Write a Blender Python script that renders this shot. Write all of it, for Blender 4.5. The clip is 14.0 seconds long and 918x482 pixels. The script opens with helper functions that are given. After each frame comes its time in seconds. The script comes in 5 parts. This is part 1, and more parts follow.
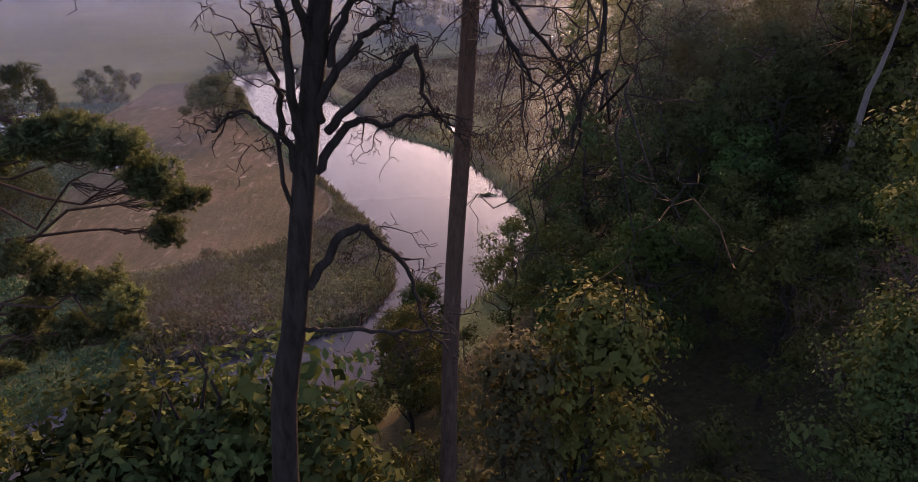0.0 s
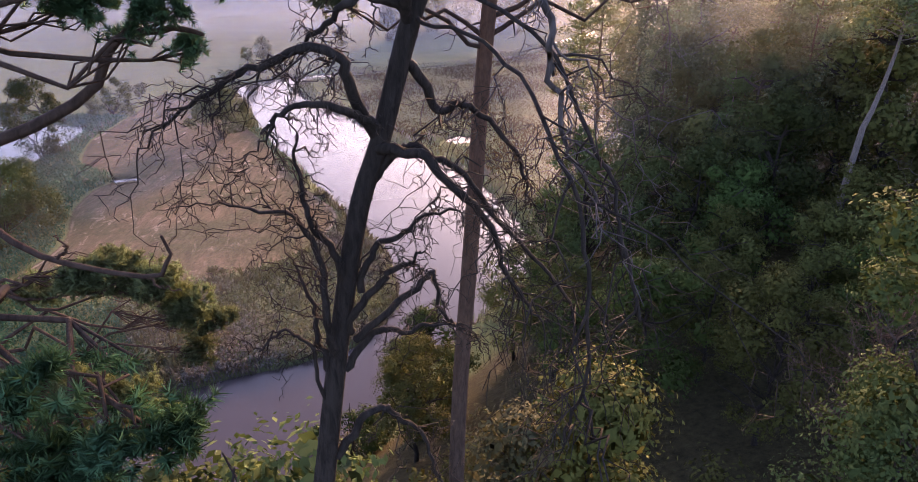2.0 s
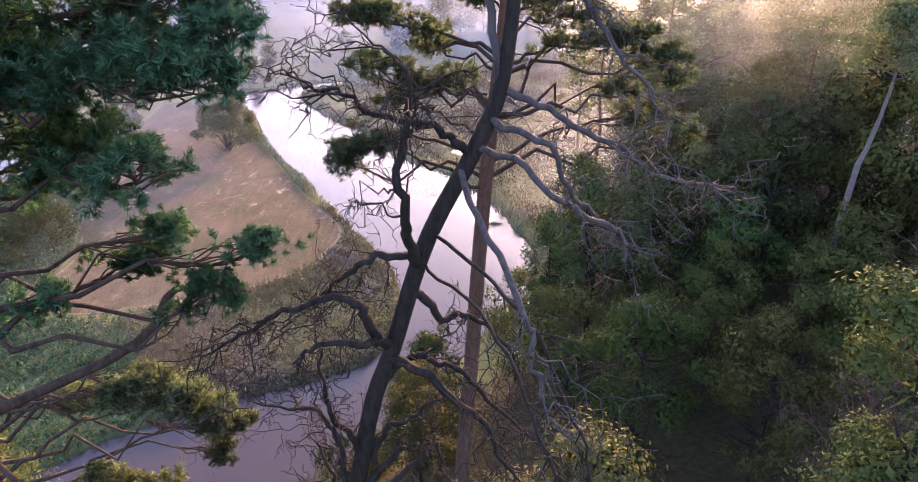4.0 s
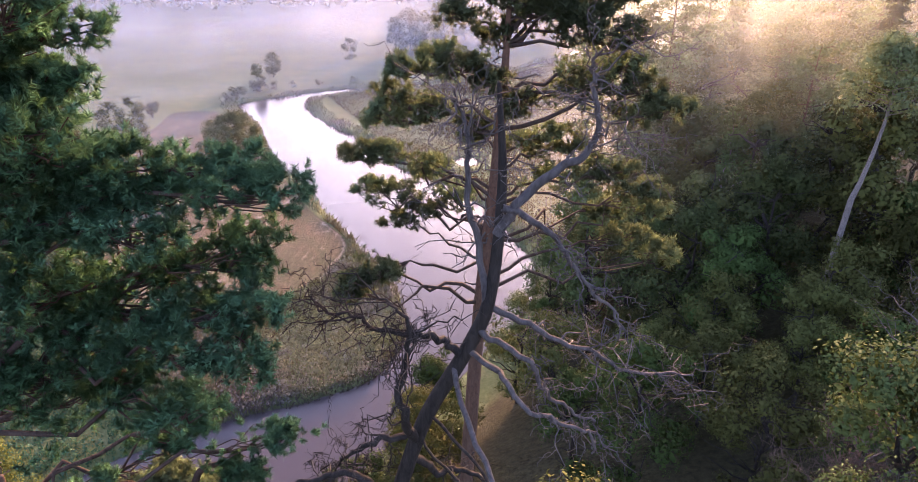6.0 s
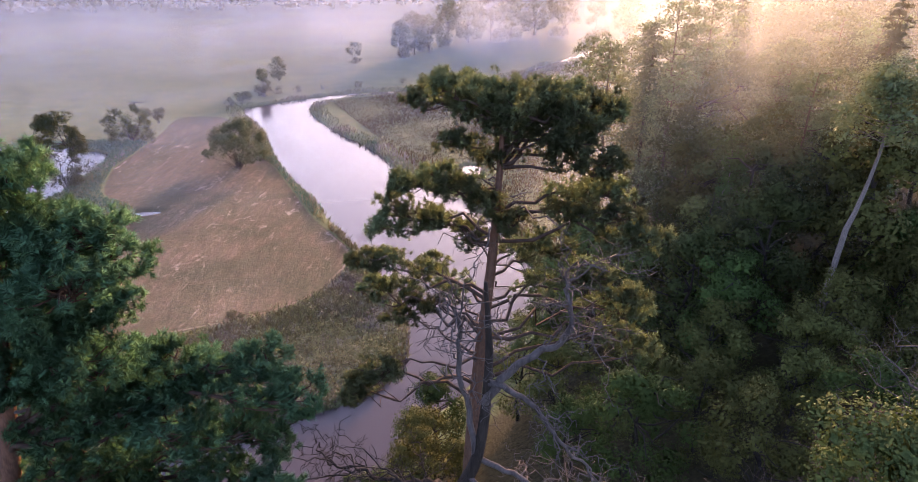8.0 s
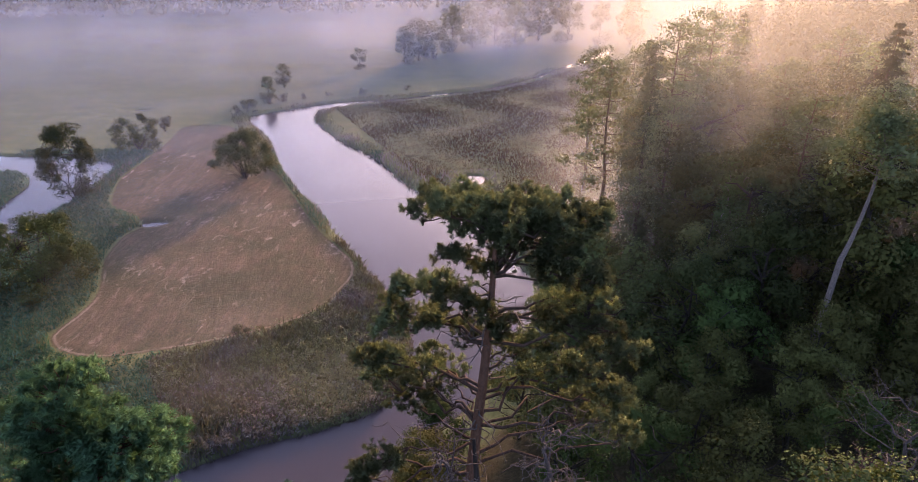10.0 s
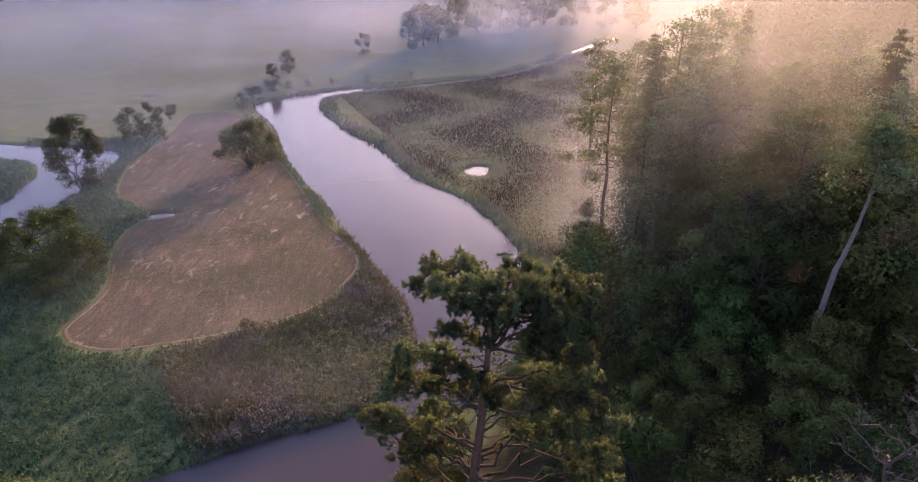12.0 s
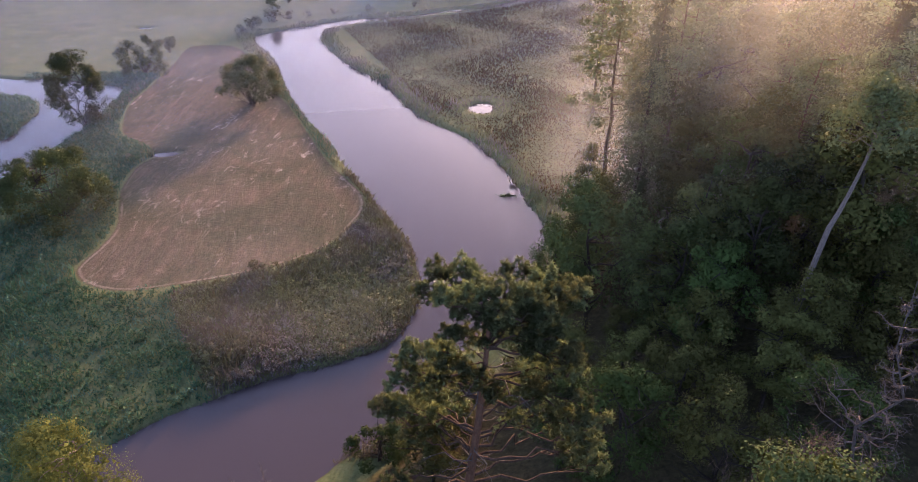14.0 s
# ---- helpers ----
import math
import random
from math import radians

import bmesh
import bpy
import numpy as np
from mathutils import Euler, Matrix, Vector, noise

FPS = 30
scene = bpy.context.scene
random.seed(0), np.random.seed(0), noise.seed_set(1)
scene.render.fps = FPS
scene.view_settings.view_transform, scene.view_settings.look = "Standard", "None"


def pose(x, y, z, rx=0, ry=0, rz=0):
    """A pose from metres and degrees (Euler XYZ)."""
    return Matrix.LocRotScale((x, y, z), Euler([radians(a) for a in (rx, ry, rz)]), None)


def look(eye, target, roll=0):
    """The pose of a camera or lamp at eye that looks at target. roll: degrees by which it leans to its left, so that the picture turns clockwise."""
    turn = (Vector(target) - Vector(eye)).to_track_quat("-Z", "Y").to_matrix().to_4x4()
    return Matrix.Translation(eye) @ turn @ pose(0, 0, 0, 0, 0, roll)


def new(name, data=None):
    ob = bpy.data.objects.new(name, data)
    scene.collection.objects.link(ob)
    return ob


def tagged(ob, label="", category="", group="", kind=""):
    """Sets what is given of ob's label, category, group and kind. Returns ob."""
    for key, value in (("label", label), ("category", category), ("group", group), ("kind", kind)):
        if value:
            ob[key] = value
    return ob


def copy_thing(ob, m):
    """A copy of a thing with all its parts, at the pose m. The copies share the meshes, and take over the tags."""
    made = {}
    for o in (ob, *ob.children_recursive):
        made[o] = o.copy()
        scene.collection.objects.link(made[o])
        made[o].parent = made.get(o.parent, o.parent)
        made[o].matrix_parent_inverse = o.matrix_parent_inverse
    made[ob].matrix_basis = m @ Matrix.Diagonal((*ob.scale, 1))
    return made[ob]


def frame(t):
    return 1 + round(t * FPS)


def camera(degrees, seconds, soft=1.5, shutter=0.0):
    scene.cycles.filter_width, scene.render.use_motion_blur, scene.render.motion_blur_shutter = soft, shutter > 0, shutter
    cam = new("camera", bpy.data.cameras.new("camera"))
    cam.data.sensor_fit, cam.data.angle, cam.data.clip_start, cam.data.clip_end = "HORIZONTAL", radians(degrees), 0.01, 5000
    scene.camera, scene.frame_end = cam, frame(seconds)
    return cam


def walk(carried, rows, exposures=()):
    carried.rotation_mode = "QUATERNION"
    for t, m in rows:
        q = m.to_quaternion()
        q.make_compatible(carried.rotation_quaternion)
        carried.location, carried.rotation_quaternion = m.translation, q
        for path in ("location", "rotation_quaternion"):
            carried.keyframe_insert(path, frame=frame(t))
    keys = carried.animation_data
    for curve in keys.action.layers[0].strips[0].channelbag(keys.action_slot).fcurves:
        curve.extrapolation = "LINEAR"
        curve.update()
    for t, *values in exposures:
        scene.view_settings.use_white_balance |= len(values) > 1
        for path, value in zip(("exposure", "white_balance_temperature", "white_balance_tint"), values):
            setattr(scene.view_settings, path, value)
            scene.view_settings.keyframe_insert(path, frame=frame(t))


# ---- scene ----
cam = camera(70.6, 14.0, soft=0.65)
METRES, EYE, TILT, LEAN, TURN = 16.0, 36.6, -25.4, 0.0, 0.0
ROWS = [
    (0.0, 0.0, 0.0, 0.0, -0.0, 0.0, 0.0),
    (0.5, -0.0016, -0.0148, 0.0308, 0.02, 0.04, 0.06),
    (1.0, -0.0041, -0.0313, 0.0649, 0.05, 0.05, 0.08),
    (1.5, -0.0052, -0.0465, 0.0966, 0.11, 0.08, 0.08),
    (2.0, -0.006, -0.0619, 0.1322, 0.17, 0.07, 0.0),
    (2.5, -0.0058, -0.0771, 0.1641, 0.27, 0.06, -0.06),
    (3.0, -0.0054, -0.0945, 0.1988, 0.37, 0.08, -0.07),
    (5.5, 0.0016, -0.1739, 0.3664, 0.72, 0.11, -0.13),
    (6.0, 0.0038, -0.1896, 0.3988, 0.81, 0.13, -0.14),
    (6.5, 0.006, -0.2043, 0.4283, 0.89, -0.0, -0.19),
    (7.0, 0.008, -0.2193, 0.4602, 0.96, -0.04, -0.25),
    (7.5, 0.0099, -0.2333, 0.4899, 1.04, -0.03, -0.29),
    (8.0, 0.0122, -0.2495, 0.522, 1.14, -0.03, -0.37),
    (8.5, 0.0143, -0.2641, 0.5514, 1.23, -0.01, -0.41),
    (9.0, 0.0172, -0.2798, 0.5834, 1.32, 0.02, -0.47),
    (11.5, 0.029, -0.3607, 0.7449, 1.8, -0.31, -0.56),
    (12.0, 0.0313, -0.3771, 0.7763, 1.9, -1.69, -0.65),
    (12.5, 0.0322, -0.3927, 0.8055, 1.98, -3.02, -0.7),
    (13.0, 0.033, -0.4101, 0.8359, 2.07, -4.52, -0.77),
    (13.5, 0.0337, -0.4256, 0.8642, 2.16, -6.05, -0.82),
    (14.0, 0.0346, -0.4427, 0.8949, 2.25, -7.88, -0.88),
]
EXPOSURES = [(0.0, 1.7, 6850, 48), (0.5, 2.24, 6800, 48), (1.6, 2.6, 6700, 47), (3.0, 2.95, 6300, 43), (5.5, 3.22, 6550, 46), (7.0, 3.12, 6550, 45), (9.0, 2.58, 6550, 45), (11.5, 2.32, 6500, 46), (14.0, 2.58, 6400, 44)]
walk(cam, [(t, pose(0, 0, EYE, TILT, LEAN, TURN) @ pose(METRES * x, METRES * y, METRES * z, 90 + pitch, roll, yaw)) for t, x, y, z, yaw, pitch, roll in ROWS], EXPOSURES)
scene.cycles.transparent_max_bounces = 48

# ---- light: a low sun ahead, a clear dawn sky ----
SUN_TURN, SUN_UP = 14.0, 11.5
world = bpy.data.worlds.new("dawn_sky")
scene.world = world
world.use_nodes = True
wn = world.node_tree
sky = wn.nodes.new("ShaderNodeTexSky")
sky.sky_type, sky.sun_disc = "NISHITA", False
sky.sun_elevation, sky.sun_rotation = radians(SUN_UP), radians(SUN_TURN)
sky.air_density, sky.dust_density, sky.ozone_density = 1.0, 2.0, 2.0
wn.links.new(sky.outputs["Color"], wn.nodes["Background"].inputs["Color"])
wn.nodes["Background"].inputs["Strength"].default_value = 0.105
sun_data = bpy.data.lights.new("sun", "SUN")
sun_data.energy, sun_data.angle, sun_data.color = 2.2, radians(6.0), (1.0, 0.63, 0.25)
sun = new("sun", sun_data)
sun_way = Vector((math.sin(radians(SUN_TURN)) * math.cos(radians(SUN_UP)), math.cos(radians(SUN_TURN)) * math.cos(radians(SUN_UP)), math.sin(radians(SUN_UP))))
sun.matrix_basis = look(sun_way * 400, (0, 0, 0))

# ---- materials ----


def material(name):
    m = bpy.data.materials.new(name)
    m.use_nodes = True
    nt = m.node_tree
    nt.nodes.clear()
    return m, nt, nt.nodes.new("ShaderNodeOutputMaterial")


def node(nt, kind, **values):
    n = nt.nodes.new(kind)
    for key, value in values.items():
        n.inputs[key.replace("_", " ")].default_value = value
    return n


def ramp(nt, fac, stops):
    n = nt.nodes.new("ShaderNodeValToRGB")
    e = n.color_ramp.elements
    while len(e) < len(stops):
        e.new(0.5)
    for s, (at, c) in zip(e, stops):
        s.position, s.color = at, (*c, 1) if len(c) == 3 else (c[0], c[0], c[0], 1)
    nt.links.new(fac, n.inputs["Fac"])
    return n.outputs["Color"]


def blend(nt, fac, a, b, kind="MIX"):
    n = nt.nodes.new("ShaderNodeMix")
    n.data_type, n.blend_type = "RGBA", kind
    for value, i in ((fac, 0), (a, 6), (b, 7)):
        if isinstance(value, (int, float)):
            n.inputs[i].default_value = value
        elif isinstance(value, tuple):
            n.inputs[i].default_value = (*value, 1)
        else:
            nt.links.new(value, n.inputs[i])
    return n.outputs[2]


def maths(nt, op, a, b=0.0, clamp=False):
    n = nt.nodes.new("ShaderNodeMath")
    n.operation, n.use_clamp = op, clamp
    for i, value in enumerate((a, b)):
        if isinstance(value, (int, float)):
            n.inputs[i].default_value = value
        else:
            nt.links.new(value, n.inputs[i])
    return n.outputs[0]


def coords(nt, space="Object", scale=(1, 1, 1), turn=0.0):
    c = nt.nodes.new("ShaderNodeTexCoord")
    m = nt.nodes.new("ShaderNodeMapping")
    m.inputs["Scale"].default_value = scale
    m.inputs["Rotation"].default_value = (0, 0, radians(turn))
    nt.links.new(c.outputs[space], m.inputs["Vector"])
    return m.outputs["Vector"]


def noise_of(nt, vector, scale, detail=4.0, rough=0.55, distort=0.0):
    n = node(nt, "ShaderNodeTexNoise", Scale=scale, Detail=detail, Roughness=rough, Distortion=distort)
    nt.links.new(vector, n.inputs["Vector"])
    return n.outputs["Fac"]


def bump(nt, height, strength, distance):
    n = node(nt, "ShaderNodeBump", Strength=strength, Distance=distance)
    nt.links.new(height, n.inputs["Height"])
    return n.outputs["Normal"]


def leaf_material(name, dark, light, thin=0.35, rough=0.8, shift=0.75):
    """Leaves or needles: each one a little different, each tree a little different, and light passing through."""
    m, nt, out = material(name)
    g, o = nt.nodes.new("ShaderNodeNewGeometry"), nt.nodes.new("ShaderNodeObjectInfo")
    c = blend(nt, maths(nt, "ADD", maths(nt, "MULTIPLY", g.outputs["Random Per Island"], 0.55), 0.35), dark, light)
    v = noise_of(nt, coords(nt, "Object"), 0.45, 2.0)
    c = blend(nt, maths(nt, "MULTIPLY", v, 0.4, True), c, tuple(a * 0.7 for a in dark))
    b = maths(nt, "ADD", maths(nt, "MULTIPLY", o.outputs["Random"], shift), 1.0 - shift / 2)
    h = node(nt, "ShaderNodeHueSaturation", Saturation=1.0)
    nt.links.new(maths(nt, "ADD", maths(nt, "MULTIPLY", o.outputs["Random"], 0.03), 0.487), h.inputs["Hue"])
    nt.links.new(b, h.inputs["Value"])
    nt.links.new(c, h.inputs["Color"])
    p = node(nt, "ShaderNodeBsdfPrincipled", Roughness=rough)
    p.inputs["Specular IOR Level"].default_value = 0.06
    t = node(nt, "ShaderNodeBsdfTranslucent")
    nt.links.new(h.outputs["Color"], p.inputs["Base Color"])
    nt.links.new(h.outputs["Color"], t.inputs["Color"])
    x = node(nt, "ShaderNodeMixShader", Fac=thin)
    nt.links.new(p.outputs[0], x.inputs[1])
    nt.links.new(t.outputs[0], x.inputs[2])
    nt.links.new(x.outputs[0], out.inputs["Surface"])
    return m


def bark_material(name, deep, ridge, flake=None, flake_from=0.0, flake_to=1.0):
    """Furrowed bark; on a pine the upper trunk turns to thin orange flakes."""
    m, nt, out = material(name)
    v = coords(nt, "Object", (1, 1, 0.22))
    n1 = noise_of(nt, v, 14.0, 6.0, 0.65, 0.6)
    n2 = noise_of(nt, coords(nt, "Object"), 1.6, 3.0)
    c = ramp(nt, n1, [(0.32, deep), (0.62, ridge)])
    c = blend(nt, maths(nt, "MULTIPLY", n2, 0.7), c, tuple(0.55 * a for a in ridge))
    if flake:
        s = nt.nodes.new("ShaderNodeSeparateXYZ")
        nt.links.new(coords(nt, "Object"), s.inputs[0])
        r = node(nt, "ShaderNodeMapRange")
        r.inputs["From Min"].default_value, r.inputs["From Max"].default_value = flake_from, flake_to
        nt.links.new(s.outputs["Z"], r.inputs["Value"])
        f = ramp(nt, noise_of(nt, coords(nt, "Object", (1, 1, 0.5)), 22.0, 5.0, 0.7), [(0.35, tuple(0.5 * a for a in flake)), (0.6, flake)])
        c = blend(nt, maths(nt, "MULTIPLY", r.outputs["Result"], maths(nt, "ADD", n2, 0.35), True), c, f)
    p = node(nt, "ShaderNodeBsdfPrincipled", Roughness=0.9)
    p.inputs["Specular IOR Level"].default_value = 0.15
    nt.links.new(c, p.inputs["Base Color"])
    nt.links.new(bump(nt, n1, 0.9, 0.03), p.inputs["Normal"])
    nt.links.new(p.outputs[0], out.inputs["Surface"])
    return m


M_PINE = leaf_material("pine_needles", (0.055, 0.085, 0.04), (0.22, 0.275, 0.125), 0.35)
M_PINE_BLUE = leaf_material("blue_green_pine_needles", (0.02, 0.072, 0.033), (0.12, 0.28, 0.13), 0.25)
M_SPRUCE = leaf_material("spruce_needles", (0.022, 0.04, 0.02), (0.06, 0.085, 0.035), 0.2)
M_LEAF = leaf_material("dull_green_leaves", (0.05, 0.06, 0.018), (0.125, 0.135, 0.04), 0.2)
M_LEAF_FRESH = leaf_material("fresh_green_leaves", (0.028, 0.056, 0.015), (0.075, 0.115, 0.032), 0.18)
M_LEAF_YELLOW = leaf_material("yellow_green_leaves", (0.055, 0.078, 0.02), (0.15, 0.17, 0.045), 0.35)
M_LEAF_GOLD = leaf_material("dull_golden_oak_leaves", (0.045, 0.055, 0.014), (0.13, 0.13, 0.035), 0.1)
M_LEAF_OAK = leaf_material("olive_oak_leaves", (0.026, 0.046, 0.016), (0.09, 0.118, 0.04), 0.2)
M_LEAF_WILLOW = leaf_material("grey_green_willow_leaves", (0.06, 0.07, 0.035), (0.16, 0.165, 0.085), 0.25)
M_BARK = bark_material("dark_bark", (0.009, 0.008, 0.007), (0.05, 0.042, 0.036))
M_BARK_PINE = bark_material("pine_bark", (0.025, 0.018, 0.014), (0.11, 0.075, 0.058), (0.16, 0.08, 0.05), 14.0, 28.0)
M_BARK_DEAD = bark_material("weathered_dead_wood", (0.03, 0.026, 0.025), (0.13, 0.115, 0.11))
M_BOUGH = bark_material("pine_bough_bark", (0.018, 0.013, 0.010), (0.09, 0.06, 0.045))
M_TWIG = bark_material("brown_dry_twigs", (0.05, 0.035, 0.028), (0.16, 0.11, 0.085))
M_BARK_PALE = bark_material("pale_bare_wood", (0.07, 0.06, 0.052), (0.20, 0.17, 0.15))


def ground_material():
    m, nt, out = material("meadow_and_forest_floor")
    at = {}
    for key in ("mown", "bank", "hill", "trodden"):
        a = nt.nodes.new("ShaderNodeAttribute")
        a.attribute_name = key
        at[key] = a.outputs["Fac"]
    w = coords(nt, "Object")
    coarse, mid, fine = noise_of(nt, w, 0.03, 4.0), noise_of(nt, w, 0.22, 5.0, 0.65), noise_of(nt, w, 2.2, 5.0, 0.7)
    rough = ramp(nt, mid, [(0.3, (0.05, 0.075, 0.03)), (0.5, (0.09, 0.115, 0.045)), (0.7, (0.15, 0.14, 0.065))])
    rough = blend(nt, coarse, rough, ramp(nt, fine, [(0.3, (0.07, 0.10, 0.04)), (0.7, (0.16, 0.19, 0.09))]))
    # mown hay: rows left by the mower, paler wisps, greener patches
    wave = node(nt, "ShaderNodeTexWave", Scale=0.13, Distortion=2.2, Detail=3.0)
    wave.inputs["Detail Scale"].default_value = 0.6
    nt.links.new(coords(nt, "Object", (1, 0.3, 1), -16.0), wave.inputs["Vector"])
    streak = noise_of(nt, coords(nt, "Object", (1.0, 0.22, 1), -12.0), 0.5, 7.0, 0.72, 1.6)
    hay = ramp(nt, streak, [(0.32, (0.085, 0.072, 0.042)), (0.5, (0.14, 0.108, 0.068)), (0.74, (0.225, 0.172, 0.122))])
    hay = blend(nt, maths(nt, "MULTIPLY", wave.outputs["Fac"], 0.35), hay, (0.10, 0.095, 0.045))
    hay = blend(nt, ramp(nt, noise_of(nt, w, 0.075, 5.0, 0.7, 0.5), [(0.44, (0,)), (0.6, (0.8,))]), hay, (0.07, 0.078, 0.036))
    flecks = noise_of(nt, coords(nt, "Object", (1.0, 0.45, 1), -16.0), 2.6, 8.0, 0.75, 0.6)
    hay = blend(nt, 1.0, hay, ramp(nt, flecks, [(0.28, (0.4,)), (0.5, (0.7,)), (0.75, (1.05,))]), "MULTIPLY")
    wisps = maths(nt, "MULTIPLY", ramp(nt, noise_of(nt, coords(nt, "Object", (1.0, 0.5, 1), -30.0), 0.5, 7.0, 0.7, 1.5), [(0.56, (0,)), (0.7, (0.8,))]), ramp(nt, noise_of(nt, w, 0.06, 2.0), [(0.42, (0,)), (0.56, (1,))]))
    hay = blend(nt, wisps, hay, (0.36, 0.30, 0.24))
    edge = maths(nt, "ADD", at["mown"], maths(nt, "MULTIPLY", maths(nt, "SUBTRACT", fine, 0.5), 0.8))
    inside = ramp(nt, maths(nt, "ADD", maths(nt, "MULTIPLY", edge, -1.6), 0.5), [(0.2, (0,)), (0.8, (1,))])
    c = blend(nt, inside, rough, hay)
    ring = maths(nt, "ABSOLUTE", maths(nt, "ADD", edge, 0.45))
    ring = ramp(nt, maths(nt, "MULTIPLY", ring, 1.0), [(0.08, (0.45,)), (0.28, (0,))])
    ring = maths(nt, "MULTIPLY", ring, ramp(nt, noise_of(nt, w, 0.09, 2.0), [(0.38, (0,)), (0.55, (1,))]))
    ring = maths(nt, "MULTIPLY", ring, at["trodden"])
    c = blend(nt, ring, c, (0.34, 0.28, 0.22))
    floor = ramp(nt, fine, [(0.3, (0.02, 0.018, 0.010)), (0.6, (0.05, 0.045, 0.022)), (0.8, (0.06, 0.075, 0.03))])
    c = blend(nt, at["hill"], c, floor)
    mud = ramp(nt, maths(nt, "ADD", at["bank"], maths(nt, "MULTIPLY", fine, 0.5)), [(0.1, (1,)), (0.6, (0,))])
    c = blend(nt, mud, c, (0.05, 0.042, 0.03))
    p = node(nt, "ShaderNodeBsdfPrincipled", Roughness=0.95)
    p.inputs["Specular IOR Level"].default_value = 0.1
    nt.links.new(c, p.inputs["Base Color"])
    nt.links.new(bump(nt, maths(nt, "ADD", fine, streak), 0.7, 0.25), p.inputs["Normal"])
    nt.links.new(p.outputs[0], out.inputs["Surface"])
    return m


def water_material():
    m, nt, out = material("still_river_water")
    w = coords(nt, "Object")
    p = node(nt, "ShaderNodeBsdfPrincipled", Roughness=0.11, IOR=1.33)
    p.inputs["Base Color"].default_value = (0.055, 0.045, 0.045, 1)
    p.inputs["Specular IOR Level"].default_value = 0.6
    nt.links.new(bump(nt, noise_of(nt, w, 1.2, 3.0), 0.04, 0.05), p.inputs["Normal"])
    nt.links.new(p.outputs[0], out.inputs["Surface"])
    return m


def mist_material(name, thick, scale, stretch=(1, 1, 1), low=0.3, high=0.7, through_share=0.5, colour=(0.80, 0.79, 0.86)):
    """Sheets of mist and haze: mostly clear, the rest scatters the light that falls on it."""
    m, nt, out = material(name)
    a = nt.nodes.new("ShaderNodeAttribute")
    a.attribute_name = "fade"
    n = ramp(nt, noise_of(nt, coords(nt, "Object", stretch), scale, 4.0, 0.55, 0.8), [(low, (0.12,)), (high, (1.0,))])
    fac = maths(nt, "MULTIPLY", maths(nt, "MULTIPLY", n, a.outputs["Fac"]), thick, True)
    d, t = node(nt, "ShaderNodeBsdfDiffuse"), node(nt, "ShaderNodeBsdfTranslucent")
    d.inputs["Color"].default_value = t.inputs["Color"].default_value = (*colour, 1)
    x = node(nt, "ShaderNodeMixShader", Fac=through_share)
    nt.links.new(d.outputs[0], x.inputs[1])
    nt.links.new(t.outputs[0], x.inputs[2])
    clear = node(nt, "ShaderNodeBsdfTransparent")
    y = node(nt, "ShaderNodeMixShader")
    nt.links.new(fac, y.inputs[0])
    nt.links.new(clear.outputs[0], y.inputs[1])
    nt.links.new(x.outputs[0], y.inputs[2])
    nt.links.new(y.outputs[0], out.inputs["Surface"])
    return m


# ---- mesh tools ----


class Geo:
    """Gathers vertices and faces of many pieces into one mesh."""

    def __init__(self):
        self.v, self.f, self.n, self.normals = [], {3: [], 4: []}, 0, []

    def add(self, verts, faces):
        verts, faces = np.asarray(verts, dtype=np.float64).reshape(-1, 3), np.asarray(faces, dtype=np.int64)
        self.v.append(verts)
        self.f[faces.shape[1]].append(faces + self.n)
        self.n += len(verts)

    def mesh(self, name, mat, smooth=False):
        me = bpy.data.meshes.new(name)
        v = np.concatenate(self.v) if self.v else np.zeros((0, 3))
        t = np.concatenate(self.f[3]) if self.f[3] else np.zeros((0, 3), dtype=np.int64)
        q = np.concatenate(self.f[4]) if self.f[4] else np.zeros((0, 4), dtype=np.int64)
        me.vertices.add(len(v))
        me.vertices.foreach_set("co", v.ravel().astype(np.float32))
        loops = np.concatenate([t.ravel(), q.ravel()]).astype(np.int32)
        me.loops.add(len(loops))
        me.loops.foreach_set("vertex_index", loops)
        starts = np.concatenate([np.arange(len(t)) * 3, len(t) * 3 + np.arange(len(q)) * 4]).astype(np.int32)
        me.polygons.add(len(starts))
        me.polygons.foreach_set("loop_start", starts)
        me.polygons.foreach_set("use_smooth", np.full(len(starts), smooth))
        me.update(calc_edges=True)
        me.materials.append(mat)
        if self.normals:
            me.normals_split_custom_set_from_vertices(np.concatenate(self.normals).astype(np.float32))
        return me


def part(name, me, parent, label=""):
    ob = new(name, me)
    ob.parent = parent
    return tagged(ob, label)


def thing(name, label, category, group="", kind=""):
    return tagged(new(name), label, category, group, kind)


def unit(v):
    v = np.asarray(v, dtype=float)
    return v / (np.linalg.norm(v, axis=-1, keepdims=True) + 1e-9)


